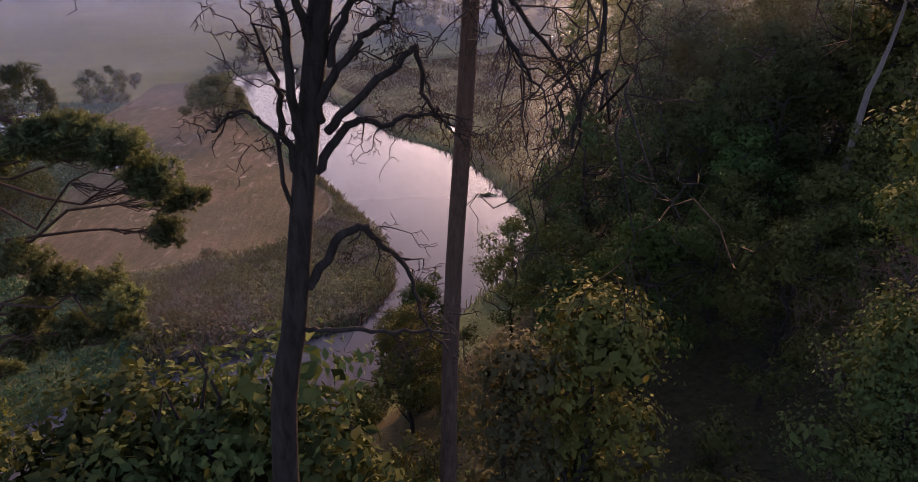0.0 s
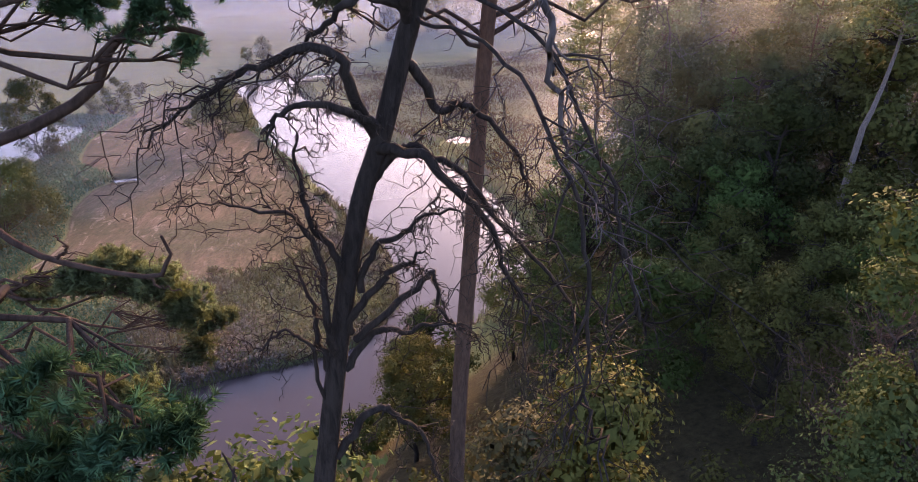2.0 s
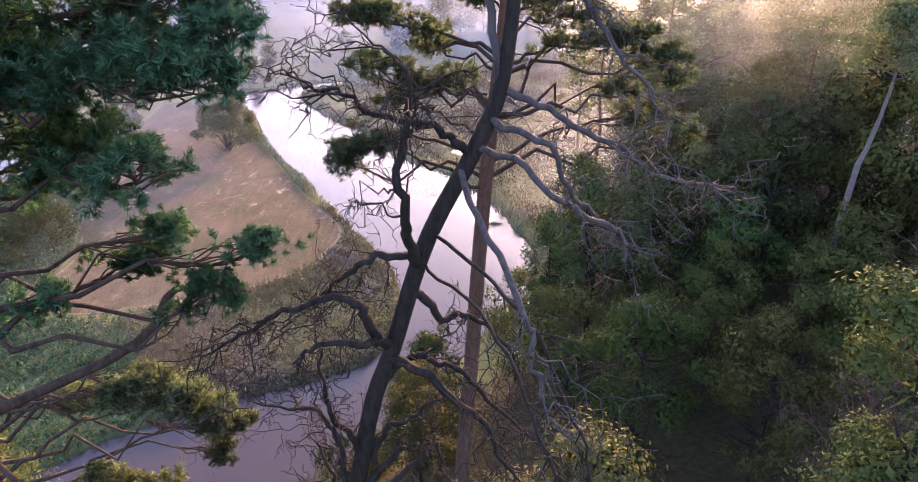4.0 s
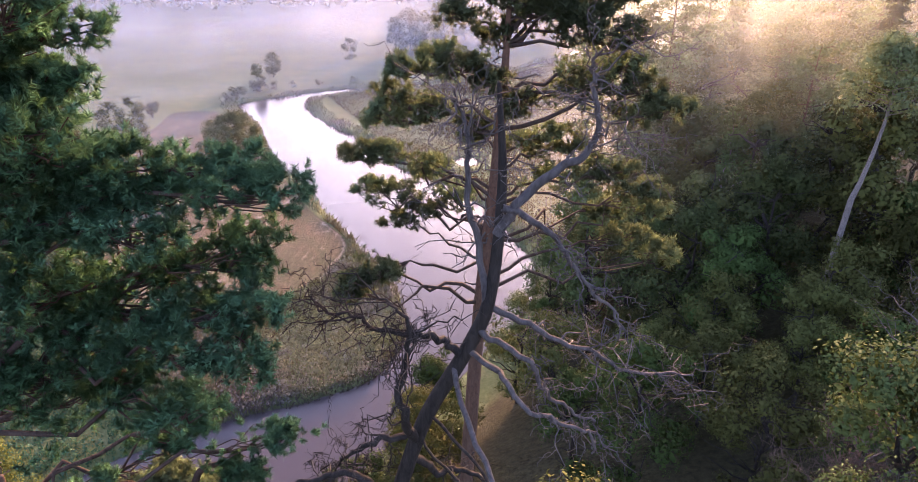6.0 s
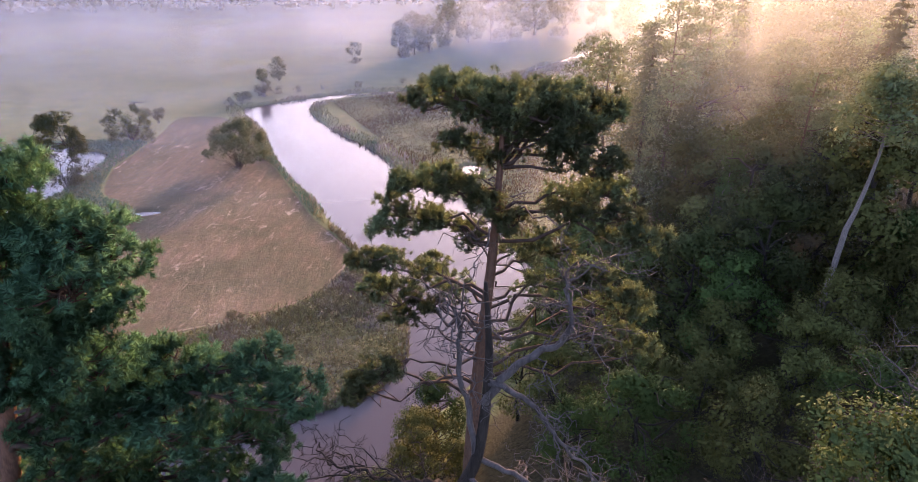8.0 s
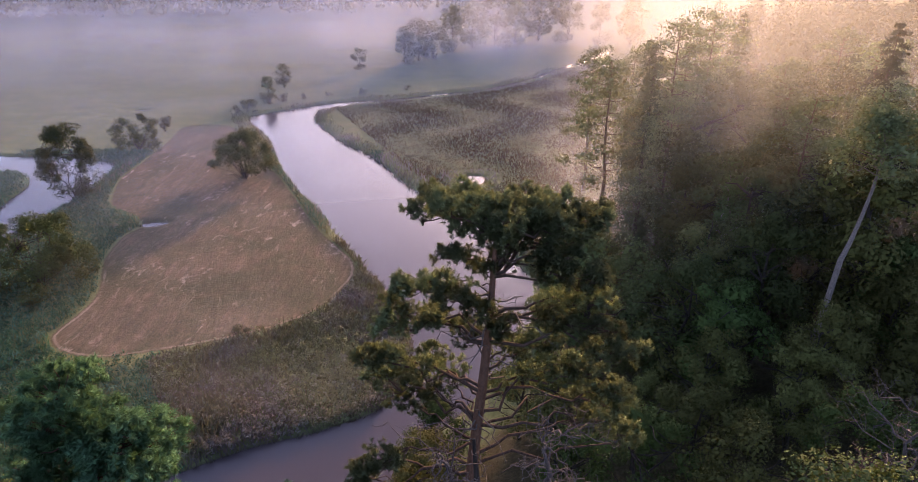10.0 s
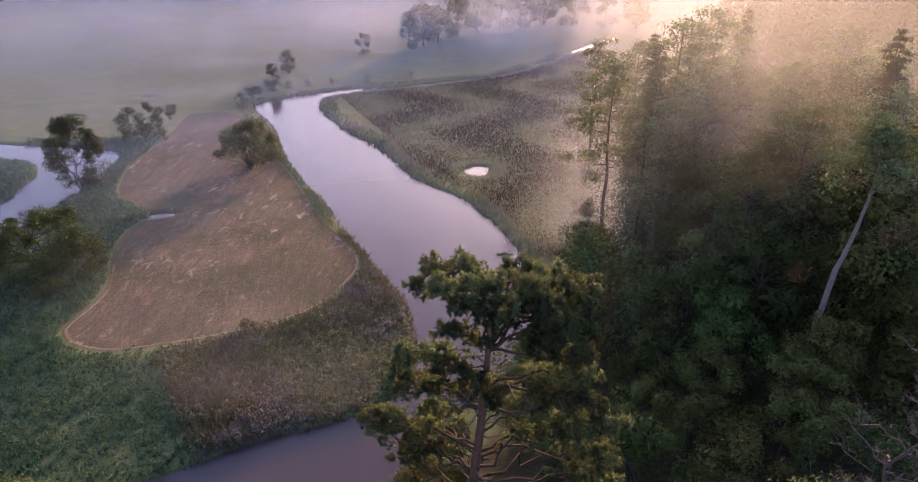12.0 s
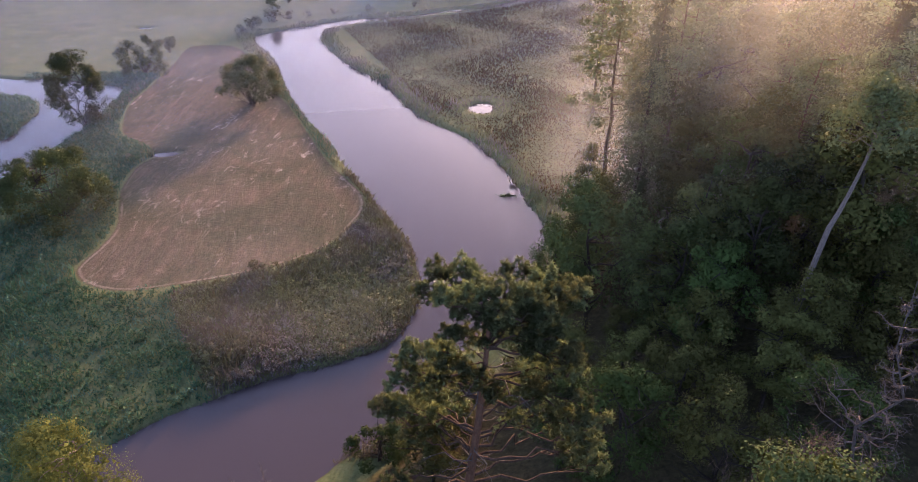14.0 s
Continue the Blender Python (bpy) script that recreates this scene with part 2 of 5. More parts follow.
def tube(geo, pts, radii, sides=6):
    """A tapering round limb along a line of points."""
    pts, radii = np.asarray(pts, dtype=float), np.asarray(radii, dtype=float)
    k = len(pts)
    way = unit(np.gradient(pts, axis=0))
    side = np.cross(way[0], (0.31, 0.95, 0.1))
    rings, angle = [], np.linspace(0, 2 * np.pi, sides, endpoint=False)
    for i in range(k):
        side = side - way[i] * np.dot(side, way[i])
        side = side / (np.linalg.norm(side) + 1e-9)
        up = np.cross(way[i], side)
        rings.append(pts[i] + radii[i] * (np.cos(angle)[:, None] * side + np.sin(angle)[:, None] * up))
    a = (np.arange(k - 1)[:, None] * sides + np.arange(sides)).ravel()
    b = (np.arange(k - 1)[:, None] * sides + (np.arange(sides) + 1) % sides).ravel()
    geo.add(np.concatenate(rings), np.stack([a, b, b + sides, a + sides], axis=1))
    geo.add(np.concatenate([rings[-1], pts[-1:] + way[-1] * radii[-1]]), [(i, (i + 1) % sides, sides) for i in range(sides)])


def curve_points(way, k):
    """k points on a smooth curve through the waypoints."""
    way = np.asarray(way, dtype=float)
    n = len(way)
    p = np.concatenate([2 * way[:1] - way[1:2], way, 2 * way[-1:] - way[-2:-1]])
    s = np.linspace(0, n - 1 - 1e-6, k)
    i, u = s.astype(int), (s % 1.0)[:, None]
    a, b, c, d = p[i], p[i + 1], p[i + 2], p[i + 3]
    return 0.5 * (2 * b + (c - a) * u + (2 * a - 5 * b + 4 * c - d) * u ** 2 + (3 * b - a - 3 * c + d) * u ** 3)


def crooked(rng, a, b, k=7, wiggle=0.06, sag=0.0):
    a, b = np.asarray(a, dtype=float), np.asarray(b, dtype=float)
    u = np.linspace(0, 1, k)[:, None]
    size = np.linalg.norm(b - a)
    off = rng.normal(size=(k, 3)) * wiggle * size
    off[0] = off[-1] = 0
    pts = a + (b - a) * u + off
    pts[:, 2] += sag * size * 4 * (u * (1 - u))[:, 0]
    return pts


def leaves(geo, rng, at, size, out=None, slim=0.5, lift=0.4):
    """A rhombic leaf at each place, turned at random with its face mostly up and outward."""
    n = len(at)
    face = rng.normal(size=(n, 3)) + (0, 0, lift)
    if out is not None:
        face = 0.7 * face + 1.3 * out
    face = unit(face)
    along = unit(np.cross(face, rng.normal(size=(n, 3))))
    across = np.cross(face, along)
    s = size * rng.uniform(0.6, 1.35, size=(n, 1))
    v = np.stack([at - along * s * 0.5, at - across * s * slim * 0.5, at + along * s * 0.5 - face * s * 0.1, at + across * s * slim * 0.5], axis=1)
    geo.add(v.reshape(-1, 3), np.arange(4 * n).reshape(n, 4))
    if out is not None:
        geo.normals.append(np.repeat(unit(0.2 * face + out + (0, 0, 0.4)), 4, axis=0))


def shoots(geo, rng, at, way, length=0.14, needle=0.07, count=20, width=0.006, puff=None):
    """Brushes of needles along short shoots."""
    n = len(at)
    way = unit(way)
    u = rng.uniform(0, 1, size=(n, count, 1))
    base = at[:, None, :] + way[:, None, :] * u * length
    radial = rng.normal(size=(n, count, 3))
    radial = unit(radial - way[:, None, :] * (radial * way[:, None, :]).sum(-1, keepdims=True))
    d = unit(way[:, None, :] * rng.uniform(0.15, 0.95, size=(n, count, 1)) + radial * 0.9)
    tip = base + d * needle * rng.uniform(0.75, 1.2, size=(n, count, 1))
    side = unit(np.cross(d, rng.normal(size=(n, count, 3)))) * width
    v = np.stack([base - side, base + side, tip], axis=2).reshape(-1, 3)
    geo.add(v, np.arange(len(v)).reshape(-1, 3))
    geo.normals.append(np.repeat(unit(0.3 * radial + (way if puff is None else puff)[:, None, :] + (0, 0, 0.3)).reshape(-1, 3), 3, axis=0))


# ---- the plan: river, meadow, hill ----
LEFT_BANK = [(-120, 5), (-75, 18), (-50, 28), (-40, 36), (-36, 41.5), (-31, 45.8), (-25, 49.5), (-18, 52.8), (-13, 55), (-9.5, 58.5), (-8, 64), (-8, 71), (-10, 77.5), (-13.5, 83.5), (-18, 91.5), (-22.5, 100),
             (-29.5, 113), (-37, 125.5), (-44.6, 139.5), (-53, 160), (-65, 181)]
FAR_BANK = [(-63.6, 187), (-55, 194), (-45.6, 200.5), (-39, 203.7), (-27, 207), (-10, 215.5), (4, 223), (19, 240), (27, 252), (60, 300)]
INNER_BANK = [(62, 299), (28.7, 250.5), (20.6, 238), (5.2, 221.3), (-9.4, 213.2), (-27, 204), (-41, 197), (-46, 190.5), (-46.5, 184)]
RIGHT_BANK = [(-42.6, 174), (-35, 160.5), (-24.8, 148), (-14.3, 128.5), (-8, 121), (-2.4, 115.5), (4, 103), (7.5, 92), (9.5, 85.5), (9.5, 79), (7, 70), (2, 62), (-3, 54), (-6.5, 48), (-9.5, 43.5), (-14.5, 38.5), (-22, 32), (-36, 22),
              (-60, 8), (-120, -10)]
OXBOW = [(-170, 150), (-112, 146), (-105, 147.5), (-86, 142.5), (-82, 138), (-80, 119), (-81, 112), (-81, 102), (-84, 94), (-100, 85), (-170, 90)]
ISLE = [(-170, 140), (-109, 135.5), (-96, 129), (-93.5, 119), (-94, 111), (-110, 104), (-170, 105)]
POND = [(-3.2, 132), (-1.5, 129.2), (1, 129), (2.3, 131.5), (1.8, 134), (-1.5, 134.2)]
POOL = [(-103.5, 191), (-101, 190.2), (-98.7, 191), (-99, 192), (-102, 192)]
PUDDLE = [(-61.5, 106.4), (-59, 106), (-56.5, 107), (-57, 107.9), (-60, 107.4)]
MOWN = [(-20.8, 94.8), (-18.9, 90.9), (-18.5, 87.2), (-19.9, 82), (-22.6, 76.3), (-28.2, 71.8), (-34.6, 68.8), (-40.3, 67), (-46, 65.5), (-51.1, 66.2), (-54.6, 68.7), (-55.5, 71.4), (-54.8, 76.6), (-55.5, 82), (-59.9, 92.3),
        (-61.2, 100.9), (-60.1, 105.7), (-64, 110.6), (-69.9, 114.4), (-73.7, 121.6), (-76.6, 131.2), (-76.9, 142.1), (-78.4, 159), (-79.7, 172), (-71.5, 174), (-66, 171), (-58, 160), (-49, 142), (-41.4, 130), (-34, 116), (-27.5, 104)]
HILL = [(-300, -40), (-60, 0), (-36, 15), (-20, 28), (-11, 37), (-5, 44), (2, 53), (8, 63), (12, 76), (16, 90), (24, 108), (32, 130), (44, 160), (58, 200), (80, 250), (115, 330), (220, 430), (900, 800), (900, -600), (-300, -600)]


def smooth_loop(pts, per=5):
    p = np.asarray(pts, dtype=float)
    n = len(p)
    s = np.arange(n * per) / per
    i, u = s.astype(int), (s % 1.0)[:, None]
    a, b, c, d = p[(i - 1) % n], p[i % n], p[(i + 1) % n], p[(i + 2) % n]
    return 0.5 * (2 * b + (c - a) * u + (2 * a - 5 * b + 4 * c - d) * u ** 2 + (3 * b - a - 3 * c + d) * u ** 3)


def signed(x, y, loop):
    """Distance to a closed outline, negative inside."""
    x, y = np.asarray(x, dtype=float), np.asarray(y, dtype=float)
    best, inside = np.full(x.shape, 1e12), np.zeros(x.shape, dtype=bool)
    for (ax, ay), (bx, by) in zip(loop, np.roll(loop, -1, axis=0)):
        dx, dy = bx - ax, by - ay
        u = np.clip(((x - ax) * dx + (y - ay) * dy) / (dx * dx + dy * dy + 1e-12), 0, 1)
        best = np.minimum(best, (x - ax - u * dx) ** 2 + (y - ay - u * dy) ** 2)
        if dy != 0:
            inside ^= ((ay > y) != (by > y)) & (x < ax + (y - ay) * dx / dy)
    return np.where(inside, -1, 1) * np.sqrt(best)


LOOP_RIVER = smooth_loop(LEFT_BANK + FAR_BANK + INNER_BANK + RIGHT_BANK, 4)
LOOP_OXBOW, LOOP_ISLE, LOOP_POND, LOOP_PUDDLE, LOOP_POOL, LOOP_MOWN, LOOP_HILL = [smooth_loop(p, 4) for p in (OXBOW, ISLE, POND, PUDDLE, POOL, MOWN, HILL)]


def ripple(x, y):
    return 0.35 * np.sin(x * 0.9 + 1.7 * np.sin(y * 0.31)) + 0.3 * np.sin(y * 1.1 + 1.3 * np.sin(x * 0.37)) + 0.2 * np.sin(x * 2.3 + y * 1.9)


def bank_distance(x, y):
    """Distance from open water, negative in it."""
    d = np.minimum(signed(x, y, LOOP_RIVER), np.maximum(signed(x, y, LOOP_OXBOW), -signed(x, y, LOOP_ISLE)))
    d = np.minimum(d, np.minimum(signed(x, y, LOOP_POND), np.minimum(signed(x, y, LOOP_PUDDLE), signed(x, y, LOOP_POOL))))
    return d + 0.8 * ripple(x, y) * np.clip(np.abs(d) / 1.5, 0.35, 1)


def ground_height(x, y, bank=None):
    x, y = np.asarray(x, dtype=float), np.asarray(y, dtype=float)
    bank = bank_distance(x, y) if bank is None else bank
    s = np.maximum(-signed(x, y, LOOP_HILL), 0)
    crest = 21 - 13 * np.clip((y - 55) / 110, 0, 1)
    hill = crest * (1 - np.exp(-s * 0.9 / crest))
    low = np.where(bank < 0, np.maximum(bank * 0.5, -1.5), np.minimum(bank * 0.35, 0.45)) + 0.08 * ripple(x * 0.4, y * 0.4) * np.clip(bank, 0, 1)
    far = np.clip((y - 420) / 600, 0, 1) ** 2 * 40 + np.clip((-x - 300) / 700, 0, 1) ** 2 * 40
    return low + hill + far + 0.25 * ripple(x * 0.5, y * 0.5) * np.clip(s / 4, 0, 1)


def height_at(x, y):
    return float(ground_height(np.array([x]), np.array([y]))[0])


def stretched(lo, hi, step, limit):
    core = list(np.arange(lo, hi + step / 2, step))
    grow, s = step, []
    while (s[-1] if s else 0) < limit:
        grow *= 1.22
        s.append((s[-1] if s else 0) + grow)
    return np.array([lo - v for v in reversed(s)] + core + [hi + v for v in s])


def grid_mesh(name, xs, ys, zs, mat, attributes, kept=None):
    geo = Geo()
    gx, gy = np.meshgrid(xs, ys)
    n, k = len(xs), len(ys)
    i = (np.arange(k - 1)[:, None] * n + np.arange(n - 1)).ravel()
    q = np.stack([i, i + 1, i + n + 1, i + n], axis=1)
    q = q if kept is None else q[kept.ravel()[q].max(axis=1) > 0.004]
    geo.add(np.stack([gx.ravel(), gy.ravel(), zs.ravel()], axis=1), q)
    me = geo.mesh(name, mat, True)
    for key, values in attributes.items():
        me.attributes.new(key, "FLOAT", "POINT").data.foreach_set("value", values.ravel().astype(np.float32))
    return me


def build_ground():
    xs, ys = stretched(-118, 40, 0.85, 3000), stretched(30, 262, 0.8, 3000)
    gx, gy = np.meshgrid(xs, ys)
    bank = bank_distance(gx, gy)
    z = ground_height(gx, gy, bank)
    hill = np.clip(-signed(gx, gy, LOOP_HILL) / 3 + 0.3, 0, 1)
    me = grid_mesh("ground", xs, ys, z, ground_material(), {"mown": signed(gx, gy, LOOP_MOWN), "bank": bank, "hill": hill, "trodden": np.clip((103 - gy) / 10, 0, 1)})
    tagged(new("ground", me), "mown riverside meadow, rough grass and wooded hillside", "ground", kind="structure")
    xs, ys = np.linspace(-260, 120, 20), np.linspace(-20, 340, 20)
    gx, gy = np.meshgrid(xs, ys)
    tagged(new("river", grid_mesh("river", xs, ys, 0 * gx, water_material(), {})), "calm river and oxbow water mirroring a pale dawn sky", "river", kind="structure")


build_ground()

# ---- trees ----


def hearts(geo, rng, mid, radii, count=110, part_of=0.2):
    """The shaded inside of each leafy lobe: larger, closely set leaves under the outer ones."""
    mid, radii = np.repeat(np.asarray(mid), count, axis=0), np.repeat(np.asarray(radii), count, axis=0)
    d = unit(rng.normal(size=mid.shape))
    p = mid + d * radii * rng.uniform(0.4, 0.78, size=(len(mid), 1))
    leaves(geo, rng, p, np.minimum(part_of * radii[:, :1], 0.36), 0.9 * d, 0.6)


def clump_places(rng, n, centre, radii, lump=0.42, hollow=0.6):
    d = unit(rng.normal(size=(n, 3)) + (0, 0, 0.25))
    f = rng.uniform(0, 6, size=3)
    bulge = 1 + lump * (np.sin(3.1 * d[:, 0] + f[0]) * np.sin(2.7 * d[:, 1] + f[1]) + 0.6 * np.sin(4.3 * d[:, 2] + f[2]))
    r = (hollow + (1 - hollow) * rng.uniform(0, 1, n) ** 0.5) * bulge
    return np.asarray(centre) + d * np.asarray(radii) * r[:, None], d


def broadleaf(name, label, seed, h, wide, leaf_mat, bark, clumps=70, per=90, leaf=0.2, base=0.25, stems=1, spread=0.085, group="", slim=0.55, lump=0.42, fill=110, taper=0.0, droop=0.0, dome=False):
    rng = np.random.default_rng(seed)
    tree = thing(name, label, "tree", group)
    centre, radii = np.array((0, 0, h * (base + 1) / 2)), np.array((wide, wide * 0.92, h * (1 - base) / 2))
    if dome:
        centre, radii = np.array((0, 0, h * base)), np.array((wide, wide * 0.92, h * (1 - base) * 0.9))
    at, d = clump_places(rng, clumps, centre, radii, lump)
    at[:, 2] = np.clip(at[:, 2], h * base * 0.6, h)
    wood = Geo()
    forks = []
    for s in range(stems):
        lean = rng.normal(size=2) * wide * (0.12 if stems == 1 else 0.3)
        top = np.array((lean[0], lean[1], h * rng.uniform(0.72, 0.86)))
        foot = np.array((rng.normal() * 0.12, rng.normal() * 0.12, -0.4)) if stems > 1 else np.array((0, 0, -0.4))
        if stems > 3:
            a, r = 2.4 * s + rng.uniform(-0.4, 0.4), wide * rng.uniform(0.25, 0.75)
            top = np.array((math.cos(a) * r, math.sin(a) * r, h * rng.uniform(0.5, 0.75)))
        line = crooked(rng, foot, top, 8, 0.02, 0.0 if stems == 1 else 0.06)
        tube(wood, line, np.linspace(h * 0.014 + 0.05, 0.03, 8) / (1 if stems == 1 else 1.5 if stems < 4 else 2.4), 7)
        forks.append(line)
    for i in rng.choice(clumps, min(clumps, 26), replace=False):
        line = forks[rng.integers(stems)]
        near = line[np.argmin(np.abs(line[:, 2] - (at[i][2] - 0.35 * np.linalg.norm(at[i][:2]) - 0.5)))]
        tube(wood, crooked(rng, near, centre + 0.8 * (at[i] - centre), 5, 0.05, 0.05), np.linspace(h * 0.005 + 0.015, 0.012, 5), 5)
    part("trunk", wood.mesh("trunk", bark, True), tree)
    crown = Geo()
    lobes = max(6, clumps // 5)
    mid, way = clump_places(rng, lobes, centre, radii * (0.84, 0.84, 0.86), lump, 0.8)
    if dome:
        mid[:, 2] = centre[2] + np.abs(mid[:, 2] - centre[2])
    mid[:, 2] = np.clip(mid[:, 2], max(h * base * 0.7, 0.0) + 0.1 * h, h * 0.93)
    round_ = h * spread * 2.6 * rng.uniform(0.6, 1.3, lobes)
    up = np.clip((mid[:, 2] / h - base) / (1 - base), 0, 1)
    mid[:, :2] *= (1 - taper * up ** 1.3)[:, None]
    round_ *= 1 - 0.6 * taper * up
    sprigs = per * 5 // 8
    side = unit(rng.normal(size=(lobes, sprigs, 3)) + 0.5 * way[:, None, :] + (0, 0, 0.35))
    spot = mid[:, None, :] + side * (round_[:, None, None] * rng.uniform(0.72, 1.08, size=(lobes, sprigs, 1))) * (1, 1, 0.8)
    spot, side, size = spot.reshape(-1, 3), side.reshape(-1, 3), np.repeat(round_, sprigs)[:, None]
    spot, side, size = np.repeat(spot, 8, axis=0), np.repeat(side, 8, axis=0), np.repeat(size, 8, axis=0)
    off = rng.normal(size=spot.shape) * (1, 1, 0.7 + droop)
    p = spot + off * size * 0.13 - (0, 0, 0.3 * droop) * size * rng.uniform(0, 1, size=(len(spot), 1))
    leaves(crown, rng, p, leaf, 1.0 * side + 0.45 * off, slim)
    hearts(crown, rng, mid, np.stack([round_, round_, round_ * 0.8], axis=1), fill, 2.7 / math.sqrt(fill))
    part("crown", crown.mesh("crown", leaf_mat), tree)
    return tree


def bare_tree(name, label, seed, h, bark, limbs=14, reach=0.42, twigs=5, group=""):
    rng = np.random.default_rng(seed)
    tree = thing(name, label, "tree", group)
    wood = Geo()
    line = crooked(rng, (0, 0, -0.4), (rng.normal() * 0.06 * h, rng.normal() * 0.06 * h, h), 9, 0.015)
    tube(wood, line, np.linspace(0.006 * h + 0.02, 0.012, 9), 7)
    part("trunk", wood.mesh("trunk", bark, True), tree)
    for i in range(limbs):
        g = Geo()
        u = 0.3 + 0.68 * (i + rng.uniform(0, 0.6)) / limbs
        foot = np.array([np.interp(u, np.linspace(0, 1, 9), line[:, k]) for k in range(3)])
        a = i * 2.4 + rng.uniform(-0.5, 0.5)
        size = h * reach * (1.1 - u) * rng.uniform(0.6, 1.2)
        tip = foot + np.array((math.cos(a), math.sin(a), rng.uniform(0.1, 0.9))) * size
        limb = crooked(rng, foot, tip, 7, 0.06)
        tube(g, limb, np.linspace(0.002 * h + 0.01, 0.007, 7), 5)
        for j in range(twigs):
            p = limb[1 + j % 6]
            end = p + unit(rng.normal(size=3) + unit(tip - foot) + (0, 0, 0.3)) * size * rng.uniform(0.2, 0.5)
            t = crooked(rng, p, end, 5, 0.08)
            tube(g, t, np.linspace(0.014, 0.005, 5), 4)
            for q in (1, 2, 3, 3):
                tube(g, crooked(rng, t[q], t[q] + unit(rng.normal(size=3) + (0, 0, 0.4)) * size * 0.2, 4, 0.08), np.linspace(0.007, 0.004, 4), 3)
        part("limb", g.mesh("limb", bark, True), tree)
    return tree


def far_pine(name, label, seed, h, wide, leaf_mat, bark, pads=18, per=150, leaf=0.3, lean=(0.0, 0.0), group="", base=0.5, bent=None):
    rng = np.random.default_rng(seed)
    tree = thing(name, label, "tree", group)
    wood, crown = Geo(), Geo()
    top = np.array((lean[0], lean[1], h * 0.96))
    line = crooked(rng, (0, 0, -0.4), top, 9, 0.005)
    if bent:
        line = curve_points(bent, 9)
    tube(wood, line, np.linspace(0.011 * h + 0.03, 0.03, 9), 7)
    for i in range(pads):
        u = base + (1 - base) * (i + rng.uniform(0, 0.7)) / pads
        foot = np.array([np.interp(u, np.linspace(0, 1, 9), line[:, k]) for k in range(3)])
        a, reach = i * 2.4 + rng.uniform(-0.6, 0.6), wide * rng.uniform(0.35, 1.0) * (1.15 - 0.75 * max(0, (u - 0.6) / 0.4))
        tip = foot + np.array((math.cos(a) * reach, math.sin(a) * reach, rng.uniform(0.0, 0.35) * reach))
        tube(wood, crooked(rng, foot, tip, 5, 0.05), np.linspace(0.05, 0.015, 5), 5)
        r = wide * rng.uniform(0.28, 0.45)
        p = tip + rng.normal(size=(per, 3)) * (r * 0.6, r * 0.6, r * 0.28)
        leaves(crown, rng, p, leaf, 1.2 * unit((p - tip) / (1, 1, 0.5)) + (0, 0, 0.3), 0.36, 0.6)
        hearts(crown, rng, [tip], [np.array((r, r, r * 0.45))], 40, 0.3)
    part("trunk", wood.mesh("trunk", bark, True), tree)
    part("crown", crown.mesh("crown", leaf_mat), tree)
    return tree


def spruce(name, label, seed, h, wide, leaf_mat, bark, rows=20, per=60, leaf=0.32, group=""):
    rng = np.random.default_rng(seed)
    tree = thing(name, label, "tree", group)
    wood, crown = Geo(), Geo()
    tube(wood, crooked(rng, (0, 0, -0.4), (0, 0, h), 8, 0.004), np.linspace(0.012 * h + 0.02, 0.012, 8), 7)
    for i in range(rows):
        u = 0.12 + 0.87 * i / rows
        reach = wide * (1 - u) ** 0.8 * rng.uniform(0.8, 1.1) + 0.1
        for j in range(7):
            a = rng.uniform(0, 2 * math.pi)
            s = rng.uniform(0, 1, size=(per // 4, 1)) ** 0.7
            d = np.array((math.cos(a), math.sin(a), 0))
            long = reach * rng.uniform(0.7, 1.15)
            p = np.array((0, 0, u * h)) + d * s * long + np.array((0, 0, 1)) * (0.25 * s - 0.45 * s ** 2) * long
            p = p + rng.normal(size=p.shape) * (0.16, 0.16, 0.10) * (0.4 + long / 2)
            leaves(crown, rng, p, leaf, np.repeat(d[None, :] + (0, 0, 0.7), len(p), axis=0), 0.32, 0.5)
    part("trunk", wood.mesh("trunk", bark, True), tree)
    part("crown", crown.mesh("crown", leaf_mat), tree)
    return tree


def needle_pad(wood, green, rng, limb, pad, tufts, per, length, needle, count, width):
    """Twigs from a limb's end to tufts of shoots spread over a flat pad."""
    x, y, z, r = pad
    centre = np.array((x, y, z))
    d = unit(rng.normal(size=(tufts, 3)) + (0, 0, 0.35))
    at = centre + d * np.array((r, r, 0.5 * r)) * rng.uniform(0.45, 1.0, size=(tufts, 1))
    for p, q in zip(at, d):
        near = limb[-1 - rng.integers(0, 3)]
        tube(wood, crooked(rng, near, p, 5, 0.08, -0.05), np.linspace(0.012, 0.005, 5), 4)
    c, out = np.repeat(at, per, axis=0), np.repeat(d, per, axis=0)
    way = unit(rng.normal(size=c.shape) * 0.65 + out * 0.6 + (0, 0, 0.5))
    off = rng.normal(size=c.shape) * 0.1 * r
    shoots(green, rng, c + off, way, length, needle, count, width, unit(off + 0.5 * length * way + 0.05 * out))


